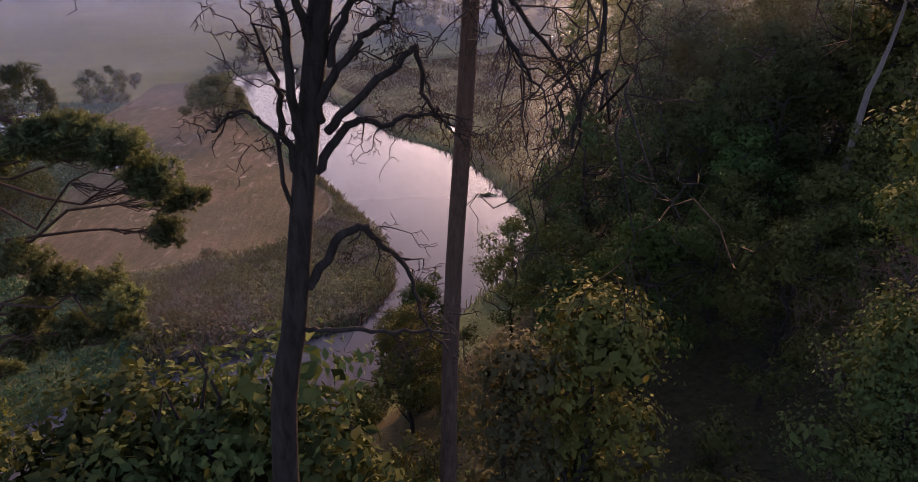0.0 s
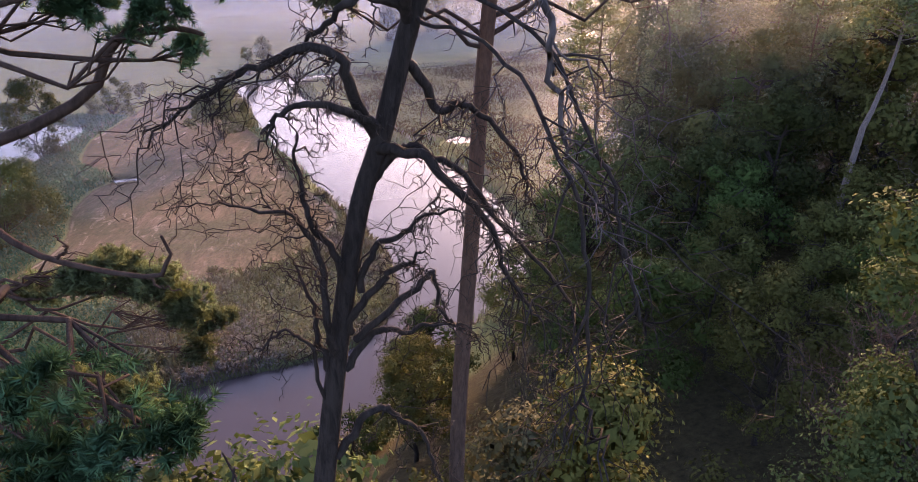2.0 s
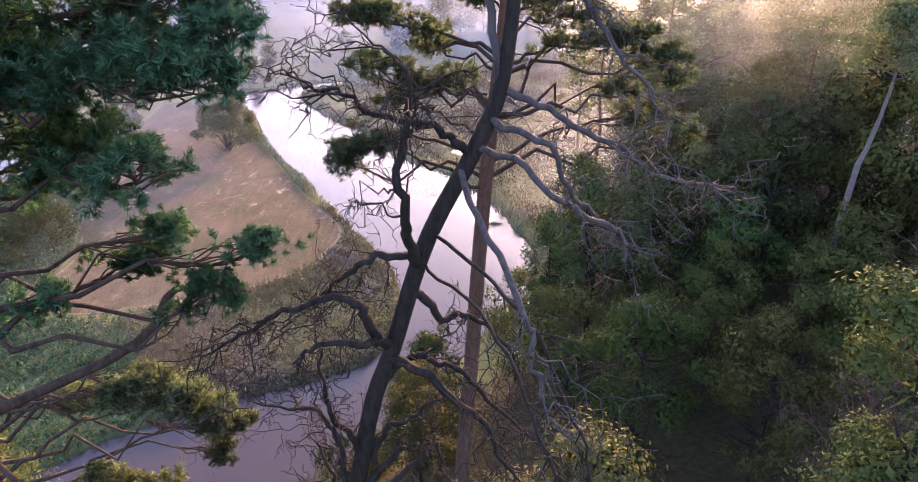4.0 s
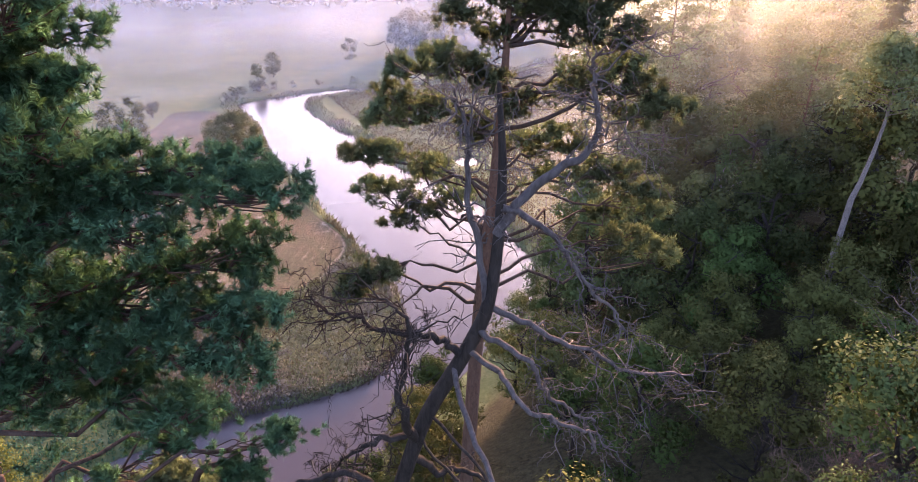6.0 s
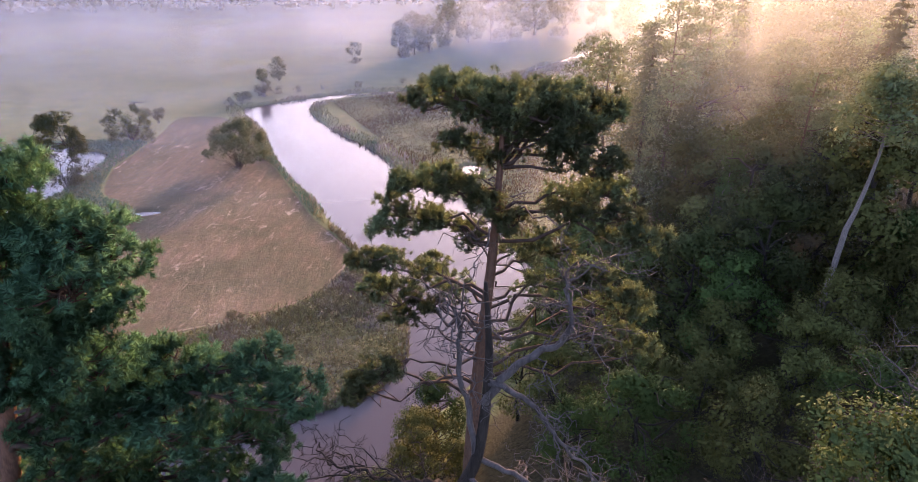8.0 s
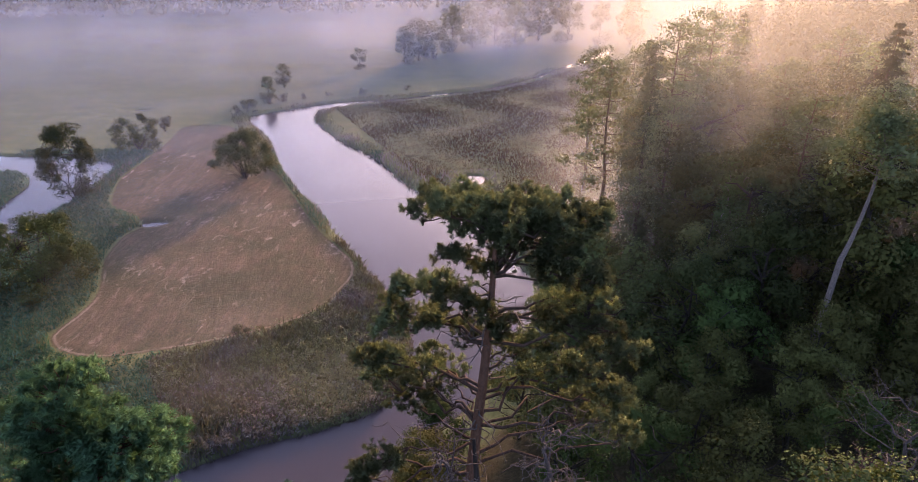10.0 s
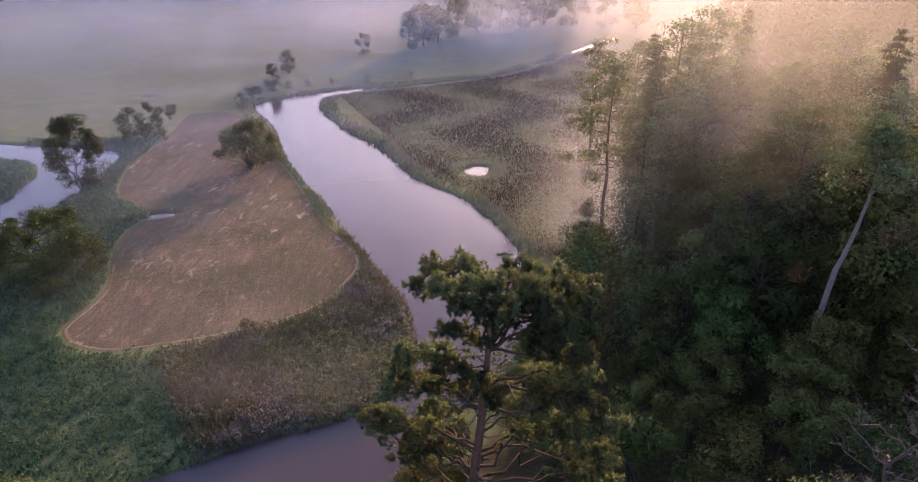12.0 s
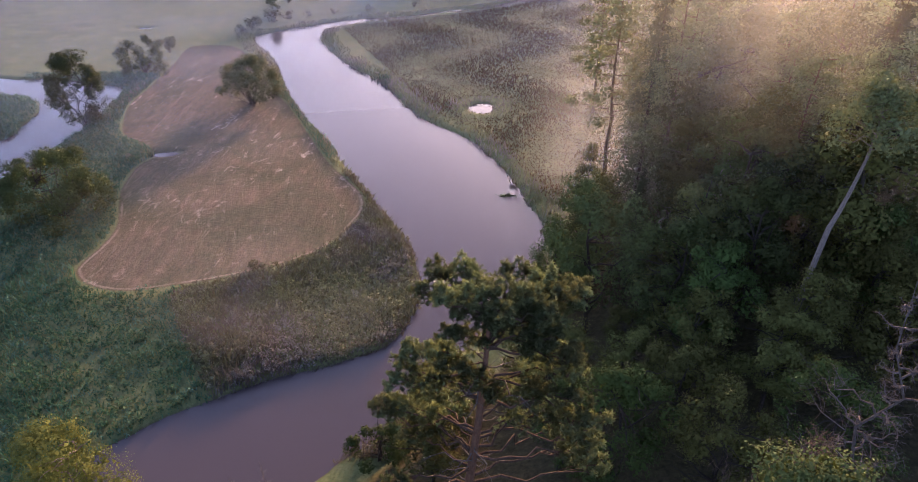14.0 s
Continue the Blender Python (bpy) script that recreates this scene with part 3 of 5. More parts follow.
def pine(name, label, seed, trunk, radii, pads, leaf_mat, bark, tufts=16, per=9, length=0.13, needle=0.075, count=20, width=0.006, stubs=14, stub_from=0.45, drop=0.5, low=0.65):
    """A pine by its trunk line and its pads of needles, each on a bough of its own."""
    rng = np.random.default_rng(seed)
    tree = thing(name, label, "tree")
    foot = np.array(trunk[0], dtype=float)
    tree.matrix_basis = pose(*foot)
    line = curve_points(trunk, 26) - foot
    wood = Geo()
    tube(wood, line, np.interp(np.linspace(0, 1, 26), np.linspace(0, 1, len(radii)), radii), 12)
    part("trunk", wood.mesh("trunk", bark, True), tree)
    for x, y, z, r in pads:
        pad = (x - foot[0], y - foot[1], z - foot[2], r if z > 39.6 else low * r)
        out = math.hypot(pad[0] - np.interp(pad[2], line[:, 2], line[:, 0]), pad[1] - np.interp(pad[2], line[:, 2], line[:, 1]))
        zb = min(pad[2] - drop * 0.45 * out + rng.normal() * 0.15, line[-1, 2] - 0.1)
        start = np.array((np.interp(zb, line[:, 2], line[:, 0]), np.interp(zb, line[:, 2], line[:, 1]), zb))
        limb = crooked(rng, start, (pad[0], pad[1], pad[2] - 0.25 * r), 8, 0.045, 0.06)
        g, green = Geo(), Geo()
        tube(g, limb, np.linspace(min(0.018 + 0.010 * out, 0.045), 0.010, 8), 6)
        full = z > 39.6
        k = int((6 + (13 if full else 3) * out) * min(1, r / 0.3) ** 2)
        u = rng.uniform(0.4 if full else max(0.4, 1 - 0.3 / out), 1.0, k)
        at = np.stack([np.interp(u, np.linspace(0, 1, 8), limb[:, j]) for j in range(3)], axis=1) + rng.normal(size=(k, 3)) * (0.14, 0.14, 0.08) + (0, 0, 0.06)
        at = np.repeat(at, 4, axis=0)
        shoots(green, rng, at + rng.normal(size=at.shape) * 0.05, rng.normal(size=at.shape) * 0.7 + (0, 0, 0.6), length, needle, count, width)
        needle_pad(g, green, rng, limb, pad, max(5, int(tufts * (r / 0.5) ** 1.6)), per, length, needle, count, width)
        bough = part("bough", g.mesh("bough", M_BOUGH, True), tree)
        part("needles", green.mesh("needles", leaf_mat), bough)
    for i in range(stubs):
        u = rng.uniform(stub_from, 0.92)
        p = np.array([np.interp(u, np.linspace(0, 1, 26), line[:, k]) for k in range(3)])
        a, size = rng.uniform(0, 2 * math.pi), rng.uniform(0.3, 1.5)
        end = p + np.array((math.cos(a), math.sin(a), rng.uniform(-0.8, 0.3))) * size
        g = Geo()
        s = crooked(rng, p, end, 6, 0.06)
        tube(g, s, np.linspace(0.022, 0.006, 6), 5)
        for q in (2, 3, 4):
            tube(g, crooked(rng, s[q], s[q] + unit(rng.normal(size=3) + (0, 0, -0.3)) * size * 0.4, 4, 0.1), np.linspace(0.008, 0.004, 4), 3)
        part("dead_branch", g.mesh("dead_branch", M_BARK_DEAD, True), tree)
    return tree


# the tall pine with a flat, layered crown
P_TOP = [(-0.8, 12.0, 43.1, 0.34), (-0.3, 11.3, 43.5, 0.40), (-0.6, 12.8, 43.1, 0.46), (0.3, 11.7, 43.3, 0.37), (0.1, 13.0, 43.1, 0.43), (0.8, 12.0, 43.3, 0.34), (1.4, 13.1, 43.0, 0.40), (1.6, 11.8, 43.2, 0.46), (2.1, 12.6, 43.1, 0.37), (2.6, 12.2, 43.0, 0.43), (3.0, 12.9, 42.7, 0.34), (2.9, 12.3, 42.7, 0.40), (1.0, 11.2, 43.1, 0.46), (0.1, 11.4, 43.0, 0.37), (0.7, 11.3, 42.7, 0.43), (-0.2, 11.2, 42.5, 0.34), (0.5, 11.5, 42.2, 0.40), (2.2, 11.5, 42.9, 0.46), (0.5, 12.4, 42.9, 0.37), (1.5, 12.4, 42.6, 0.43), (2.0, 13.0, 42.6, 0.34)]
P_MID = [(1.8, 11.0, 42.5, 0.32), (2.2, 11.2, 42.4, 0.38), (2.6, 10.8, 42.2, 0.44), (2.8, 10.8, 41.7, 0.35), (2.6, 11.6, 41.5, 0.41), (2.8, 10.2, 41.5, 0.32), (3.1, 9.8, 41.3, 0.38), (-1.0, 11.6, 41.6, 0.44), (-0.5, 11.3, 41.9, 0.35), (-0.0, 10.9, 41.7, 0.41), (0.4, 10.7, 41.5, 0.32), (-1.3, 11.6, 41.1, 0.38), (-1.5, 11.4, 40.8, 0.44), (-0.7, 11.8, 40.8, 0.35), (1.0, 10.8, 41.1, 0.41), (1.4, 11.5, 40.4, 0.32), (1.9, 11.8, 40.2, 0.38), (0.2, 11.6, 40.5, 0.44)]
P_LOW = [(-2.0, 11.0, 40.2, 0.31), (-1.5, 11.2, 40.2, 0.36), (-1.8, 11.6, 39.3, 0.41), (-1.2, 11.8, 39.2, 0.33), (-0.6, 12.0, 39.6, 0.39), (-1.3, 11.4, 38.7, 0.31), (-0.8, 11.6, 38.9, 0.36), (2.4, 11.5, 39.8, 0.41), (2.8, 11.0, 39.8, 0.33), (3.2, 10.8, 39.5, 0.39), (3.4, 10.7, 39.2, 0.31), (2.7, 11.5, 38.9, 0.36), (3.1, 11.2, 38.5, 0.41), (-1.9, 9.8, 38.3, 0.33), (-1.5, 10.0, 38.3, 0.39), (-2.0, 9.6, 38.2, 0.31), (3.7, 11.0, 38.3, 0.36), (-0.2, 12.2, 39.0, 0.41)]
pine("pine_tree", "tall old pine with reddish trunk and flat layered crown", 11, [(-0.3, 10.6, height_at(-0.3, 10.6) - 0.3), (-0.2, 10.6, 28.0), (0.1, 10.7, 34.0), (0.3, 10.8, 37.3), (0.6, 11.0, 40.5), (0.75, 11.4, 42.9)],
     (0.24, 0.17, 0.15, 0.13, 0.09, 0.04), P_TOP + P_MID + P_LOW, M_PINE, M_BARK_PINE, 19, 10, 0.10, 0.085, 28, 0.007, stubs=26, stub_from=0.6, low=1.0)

# the dense blue-green pine beside the lens
Q_TOP = [(-3.2, 4.9, 43.5, 0.47), (-3.3, 5.5, 43.0, 0.38), (-3.7, 5.5, 42.6, 0.47), (-3.4, 4.8, 42.3, 0.53), (-3.6, 5.7, 41.4, 0.53), (-2.9, 5.4, 41.8, 0.44), (-2.7, 5.5, 41.5, 0.38), (-2.0, 5.6, 41.8, 0.35), (-1.6, 5.1, 41.7, 0.32),
         (-2.1, 5.6, 41.0, 0.47), (-2.8, 5.7, 40.7, 0.44), (-3.2, 4.6, 43.2, 0.53), (-3.6, 4.9, 44.1, 0.42), (-3.3, 4.9, 43.5, 0.45), (-4.4, 5.4, 42.7, 0.53), (-3.4, 5.5, 42.6, 0.29), (-4.4, 5.3, 43.4, 0.42)]
Q_LOW = [(-3.5, 5.5, 40.3, 0.59), (-3.8, 4.9, 40.8, 0.59), (-1.8, 5.0, 40.7, 0.35), (-2.0, 4.5, 40.5, 0.47), (-3.3, 5.3, 39.8, 0.48), (-3.8, 4.7, 40.1, 0.52), (-2.0, 5.5, 38.7, 0.32), (-2.6, 4.7, 39.7, 0.40), (-3.9, 5.1, 41.4, 0.53),
         (-2.8, 4.9, 41.4, 0.47), (-2.6, 5.2, 40.4, 0.41)]
Q_FRONT = [(-3.9, 5.2, 43.9, 0.36), (-4.0, 5.0, 43.6, 0.41), (-3.6, 4.9, 43.6, 0.46), (-3.9, 4.8, 43.2, 0.36), (-3.7, 5.2, 42.9, 0.41), (-4.0, 4.8, 42.7, 0.46), (-3.7, 5.0, 42.4, 0.36), (-3.5, 5.3, 42.4, 0.41), (-4.2, 4.7, 42.2, 0.46), (-3.9, 4.8, 42.0, 0.36), (-3.5, 5.0, 42.0, 0.41), (-3.3, 5.3, 41.9, 0.46)]
Q_BOUGHS = [(-3.0, 5.8, 38.7, 0.37), (-2.4, 5.3, 38.4, 0.30), (-3.3, 5.8, 38.4, 0.33), (-3.9, 5.2, 38.3, 0.33), (-3.8, 5.9, 39.5, 0.40), (-3.9, 5.6, 39.3, 0.30), (-2.3, 5.6, 38.1, 0.17), (-1.68, 2.0, 37.4, 0.15), (-1.75, 2.0, 37.02, 0.17), (-1.48, 2.0, 37.02, 0.17), (-1.25, 2.0, 37.12, 0.12), (-1.65, 2.05, 36.92, 0.15)]
bushy = pine("pine_tree", "bushy blue-green pine with orange upper trunk", 12, [(-5.8, 4.4, height_at(-5.8, 4.4) - 0.3), (-5.6, 4.5, 32.0), (-5.2, 4.7, 38.0), (-4.5, 4.9, 41.0), (-3.9, 5.0, 43.9)],
     (0.27, 0.18, 0.14, 0.09, 0.04), Q_TOP + Q_LOW + Q_FRONT + Q_BOUGHS, M_PINE_BLUE, M_BARK_PINE, 27, 9, 0.08, 0.065, 60, 0.0036)


def bare_branch(tree, ways, thick):
    """A crooked bare branch with forks, given by the lines of its pieces."""
    g, foot, rng = Geo(), np.array(tree.location), np.random.default_rng(9)
    for way, t in zip(ways, thick):
        pts = curve_points(np.asarray(way, dtype=float) - foot, 16)
        pts[1:-1] += rng.normal(size=(14, 3)) * 0.008
        tube(g, pts, np.linspace(t, t * 0.3, 16), 7)
    part("dead_branch", g.mesh("dead_branch", M_BOUGH, True), tree)


bare_branch(bushy, [[(-5.2, 4.7, 37.9), (-3.2, 3.4, 37.75), (-2.5, 3.0, 37.6), (-2.2, 3.0, 37.4), (-1.75, 3.0, 37.32), (-1.6, 3.0, 37.42), (-1.62, 3.0, 37.55)],
                    [(-2.5, 3.0, 37.6), (-2.52, 2.95, 37.75), (-2.5, 2.9, 37.95)], [(-2.2, 3.0, 37.4), (-2.1, 2.95, 37.5), (-2.08, 2.9, 37.6)], [(-1.75, 3.0, 37.32), (-1.68, 3.0, 37.25), (-1.6, 3.05, 37.2)]], (0.026, 0.014, 0.010, 0.009))
bare_branch(bushy, [[(-5.2, 4.7, 37.0), (-3.4, 5.4, 37.6), (-3.0, 5.6, 38.1), (-2.5, 5.5, 38.25), (-2.2, 5.5, 38.2)]], (0.06,))

# a lower pine whose boughs reach in from the side
S_BOUGHS = [(-6.3, 9.4, 33.8, 0.47), (-5.4, 9.6, 33.7, 0.53), (-4.9, 9.9, 33.1, 0.42), (-4.5, 10.0, 32.6, 0.32), (-4.8, 9.8, 32.1, 0.32), (-7.1, 9.4, 31.8, 0.42), (-6.8, 9.6, 31.3, 0.42), (-6.2, 9.8, 31.1, 0.47), (-5.5, 9.2, 31.1, 0.37),
            (-7.4, 9.7, 30.6, 0.42), (-5.9, 9.5, 33.8, 0.42), (-6.1, 9.7, 30.2, 0.21), (-7.3, 9.7, 33.4, 0.47), (-6.0, 9.7, 33.9, 0.47), (-5.2, 9.6, 33.6, 0.47), (-4.8, 9.6, 32.9, 0.32), (-7.7, 9.6, 30.0, 0.42), (-6.5, 9.3, 30.5, 0.47),
            (-5.9, 9.6, 30.4, 0.42), (-8.3, 9.6, 29.4, 0.32)]
pine("pine_tree", "lower green pine with long drooping boughs", 13, [(-9.3, 9.3, height_at(-9.3, 9.3) - 0.3), (-9.2, 9.3, 28.0), (-9.0, 9.3, 34.2)], (0.25, 0.16, 0.05), S_BOUGHS, M_PINE, M_BARK_PINE, 30, 10, 0.13, 0.08, 26, 0.007, stubs=5, low=0.95)


def dead_pine():
    """The half-dead leaning pine: a dark trunk with crooked bare limbs and hanging twigs."""
    rng = np.random.default_rng(5)
    tree = thing("dead_pine_tree", "leaning half-dead pine with crooked bare limbs", "tree")
    foot = np.array((-2.6, 6.0, height_at(-2.6, 6.0) - 0.3))
    tree.matrix_basis = pose(*foot)
    line = curve_points([foot, (-2.2, 6.0, 29.5), (-1.75, 6.0, 33.0), (-1.2, 6.0, 36.1), (-0.85, 6.0, 37.2), (-0.45, 6.0, 38.5), (0.05, 6.0, 39.5), (0.3, 6.0, 40.2), (0.4, 6.1, 41.4), (0.35, 6.2, 42.4)], 40) - foot
    g = Geo()
    tube(g, line, np.interp(np.linspace(0, 1, 40), (0, 0.3, 0.5, 0.7, 0.85, 1), (0.20, 0.105, 0.095, 0.082, 0.06, 0.022)), 14)
    part("trunk", g.mesh("trunk", M_BARK, True), tree)

    def limb(way, thick, twigs=10, drop=0.4, mat=M_BARK):
        twigs = int(1.15 * twigs)
        way = np.asarray(way, dtype=float) - foot
        n = 6 * len(way)
        pts = curve_points(way, n)
        bend = np.cumsum(rng.normal(size=(n, 3)), axis=0) * 0.022
        pts += bend - bend[0] - np.linspace(0, 1, n)[:, None] * (bend[-1] - bend[0])
        pts[:, 1] += np.linspace(0, rng.normal() * 0.25, n)
        size = np.linalg.norm(np.diff(pts, axis=0), axis=1).sum()
        wood = Geo()
        tube(wood, pts, np.linspace(thick, 0.012, n), 8)
        for i in range(twigs):
            k = int(n * (0.25 + 0.74 * (i + rng.uniform(0, 0.9)) / twigs))
            k = min(k, n - 1)
            long = size * rng.uniform(0.12, 0.36)
            d = unit(rng.normal(size=3) * (0.8, 0.8, 0.5) + unit(pts[k] - pts[k - 2]) * 0.6 + (0, 0, -drop * rng.uniform(0.2, 1.8)))
            t = crooked(rng, pts[k], pts[k] + d * long, 8, 0.06, rng.uniform(-0.05, 0.16))
            tube(wood, t, np.linspace(0.007 + 0.006 * rng.uniform(), 0.0035, 8), 5)
            for j in range(4):
                q = rng.integers(2, 8)
                e = unit(rng.normal(size=3) + d * 0.6 + (0, 0, -drop))
                s = crooked(rng, t[q], t[q] + e * long * rng.uniform(0.2, 0.6), 6, 0.09)
                tube(wood, s, np.linspace(0.005, 0.003, 6), 3)
                for w in (2, 4):
                    tube(wood, crooked(rng, s[w], s[w] + unit(rng.normal(size=3) + (0, 0, -drop)) * long * 0.22, 4, 0.1), np.linspace(0.0045, 0.0025, 4), 3)
        part("limb", wood.mesh("limb", mat, True), tree)

    limb([(-1.6, 6.0, 33.2), (-1.2, 6.0, 33.8), (-0.9, 6.0, 33.8), (-0.6, 6.0, 33.3), (-0.4, 6.0, 32.6), (-0.2, 6.0, 32.2)], 0.055)
    limb([(-1.5, 6.0, 34.2), (-1.6, 6.0, 34.9), (-1.6, 6.0, 35.4), (-1.8, 6.0, 35.9)], 0.05)
    limb([(-1.6, 6.0, 33.9), (-1.8, 5.8, 34.9), (-2.1, 5.8, 35.1), (-2.2, 5.8, 35.0)], 0.025, 5)
    limb([(-1.4, 6.0, 34.5), (-0.9, 6.2, 34.9), (-0.5, 6.2, 35.0), (-0.2, 6.2, 35.1)], 0.05)
    limb([(-1.3, 6.0, 35.0), (-1.0, 6.0, 35.6), (-0.7, 6.0, 35.9), (-0.5, 6.0, 36.1)], 0.05)
    limb([(-1.7, 6.0, 32.7), (-1.0, 5.7, 33.0), (-0.5, 5.7, 33.0), (-0.1, 5.7, 33.1)], 0.03, 5)
    limb([(-1.25, 6.0, 34.9), (-0.7, 6.0, 35.4), (-0.4, 6.0, 35.6), (-0.3, 6.0, 35.1), (-0.1, 6.0, 34.9)], 0.045, 8)
    limb([(-1.15, 6.0, 35.5), (-0.8, 6.0, 36.1), (-0.5, 6.0, 36.3), (-0.1, 6.0, 36.4)], 0.045)
    limb([(-1.0, 6.0, 36.7), (-0.6, 6.0, 37.1), (-0.3, 6.0, 37.0), (0.2, 6.0, 36.4), (1.0, 6.0, 35.5), (1.2, 6.0, 34.7)], 0.05, 18, 0.7)
    limb([(-1.5, 6.0, 34.6), (-1.5, 5.8, 35.6), (-1.7, 5.8, 36.4), (-2.3, 5.8, 36.6)], 0.055, 16, 0.1)
    limb([(-0.85, 6.0, 37.2), (-1.1, 5.6, 37.6), (-1.6, 5.6, 37.6), (-1.8, 5.6, 37.4)], 0.05, 10, 0.6)
    limb([(-0.6, 6.0, 37.9), (-0.2, 6.2, 37.4), (0.0, 6.2, 37.4), (0.5, 6.2, 36.8), (0.6, 6.2, 36.5)], 0.055, 14, 0.6)
    limb([(-0.9, 6.0, 37.1), (-0.4, 5.5, 37.1), (0.0, 5.5, 36.6), (0.4, 5.5, 35.8), (0.7, 5.5, 35.4)], 0.06, 18, 0.7)
    limb([(-0.9, 6.0, 37.2), (-1.1, 5.6, 37.9), (-1.6, 5.6, 37.9), (-2.1, 5.6, 37.7), (-2.7, 5.6, 37.4)], 0.06, 20, 0.6)
    limb([(-1.3, 6.0, 35.6), (-1.5, 5.6, 36.3), (-1.6, 5.6, 36.8), (-1.6, 5.6, 37.3)], 0.045, 12, 0.2)
    limb([(0.05, 6.0, 39.5), (0.5, 5.2, 39.4), (0.9, 5.2, 39.1), (1.3, 5.2, 38.9), (1.4, 5.2, 38.6)], 0.035, 5, 0.5, M_BARK_DEAD)
    limb([(-0.1, 6.0, 39.3), (0.4, 4.6, 38.8), (0.5, 4.4, 38.4), (0.6, 4.4, 38.0), (0.7, 4.4, 37.5), (1.0, 4.4, 37.0)], 0.032, 7, 0.6, M_BARK_DEAD)
    limb([(-0.5, 6.0, 38.3), (-0.9, 5.6, 38.5), (-1.3, 5.6, 38.2), (-1.5, 5.6, 38.0)], 0.05, 10, 0.4)
    limb([(0.35, 6.0, 40.9), (0.9, 6.0, 41.6), (1.2, 6.0, 41.9), (1.2, 6.0, 42.4), (1.2, 6.0, 42.7)], 0.055, 20, 0.1, M_BARK_DEAD)
    limb([(0.4, 6.0, 41.2), (0.9, 6.0, 40.9), (1.3, 6.0, 40.4), (1.7, 6.0, 39.9)], 0.04, 14, 0.4, M_BARK_DEAD)
    limb([(0.25, 6.0, 40.1), (0.1, 6.2, 41.2), (0.0, 6.2, 41.9), (-0.1, 6.2, 42.3)], 0.045, 16, 0.0, M_BARK_DEAD)
    limb([(0.0, 6.0, 39.4), (-0.3, 6.0, 39.7), (-0.6, 6.0, 39.8), (-1.1, 6.0, 40.0), (-1.5, 6.0, 40.1)], 0.05, 18, 0.0)
    limb([(0.15, 6.0, 39.8), (0.7, 5.6, 39.6), (1.1, 5.6, 39.0), (1.5, 5.6, 38.7)], 0.04, 12, 0.5, M_BARK_DEAD)
    limb([(0.25, 6.0, 40.1), (1.0, 5.8, 39.8), (1.8, 5.8, 39.3), (2.7, 5.8, 39.0)], 0.04, 16, 0.5, M_BARK_DEAD)
    limb([(-0.55, 6.0, 38.2), (-0.6, 5.5, 39.0), (-0.6, 5.5, 39.6), (-0.5, 5.5, 40.2), (-0.7, 5.5, 40.5)], 0.06, 14, 0.1)
    limb([(-0.5, 6.0, 38.3), (0.2, 4.8, 38.1), (0.65, 4.1, 37.3), (0.75, 3.9, 36.2), (0.7, 3.9, 35.4)], 0.018, 9, 0.8)
    limb([(-0.4, 6.0, 38.6), (0.5, 5.2, 38.2), (1.0, 4.8, 37.4), (1.2, 4.7, 36.4)], 0.02, 9, 0.7)
    return tree


dead_pine()


def place_copy(src, used, x, y, z, turn, size):
    """Puts the first of a kind itself, and copies of it after that."""
    m = pose(x, y, z, 0, 0, turn)
    if src in used:
        return copy_thing(src, m @ Matrix.Scale(size / src.scale[0], 4))
    used.add(src)
    src.matrix_basis = m @ Matrix.Scale(size, 4)
    return src


USED = set()


def stand(tree, x, y, turn=0.0, size=1.0, sink=0.0):
    tree.matrix_basis = pose(x, y, height_at(x, y) - sink, 0, 0, turn) @ Matrix.Scale(size, 4)
    return tree


def stand_to(tree, x, y, top, h, turn=0.0):
    """Stands a tree of height h so that its top reaches the level top."""
    return stand(tree, x, y, turn, (top - height_at(x, y)) / h)


# single trees of the meadow
stand(broadleaf("willow_tree", "round grey-green willow with many stems on the meadow", 21, 12.5, 7.6, M_LEAF_WILLOW, M_BARK, 330, 76, 0.22, 0.2, 13, 0.046, lump=0.1, fill=36, dome=True), -49.6, 131.0)
stand(broadleaf("alder_tree", "slender green alder leaning on the oxbow bank", 22, 16.0, 6.6, M_LEAF_OAK, M_BARK, 330, 70, 0.25, -0.02, 5, 0.042, lump=0.12, fill=60, taper=0.3), -80.3, 119.5)
stand(broadleaf("willow_bush", "large dark willow bush beside the meadow", 23, 11.0, 8.6, M_LEAF_OAK, M_BARK, 260, 100, 0.24, -0.3, 6, 0.06, lump=0.14), -65.0, 84.0)
stand(broadleaf("hedge_bush", "dark bush at the head of the oxbow", 24, 9.0, 5.6, M_LEAF_OAK, M_BARK, 170, 60, 0.26, -0.3, 5, 0.06, lump=0.16, fill=60), -82.0, 150.5)
stand(broadleaf("hedge_bush", "small dark bush at the meadow edge", 25, 4.0, 2.0, M_LEAF_WILLOW, M_BARK, 24, 40, 0.4, 0.05, 3, 0.09), -83.0, 167.0)
stand(broadleaf("shrub", "low brown-green shrub on the mown edge", 26, 1.8, 1.2, M_LEAF_WILLOW, M_BARK, 20, 60, 0.18, 0.0, 4, 0.1), -30.8, 70.3)

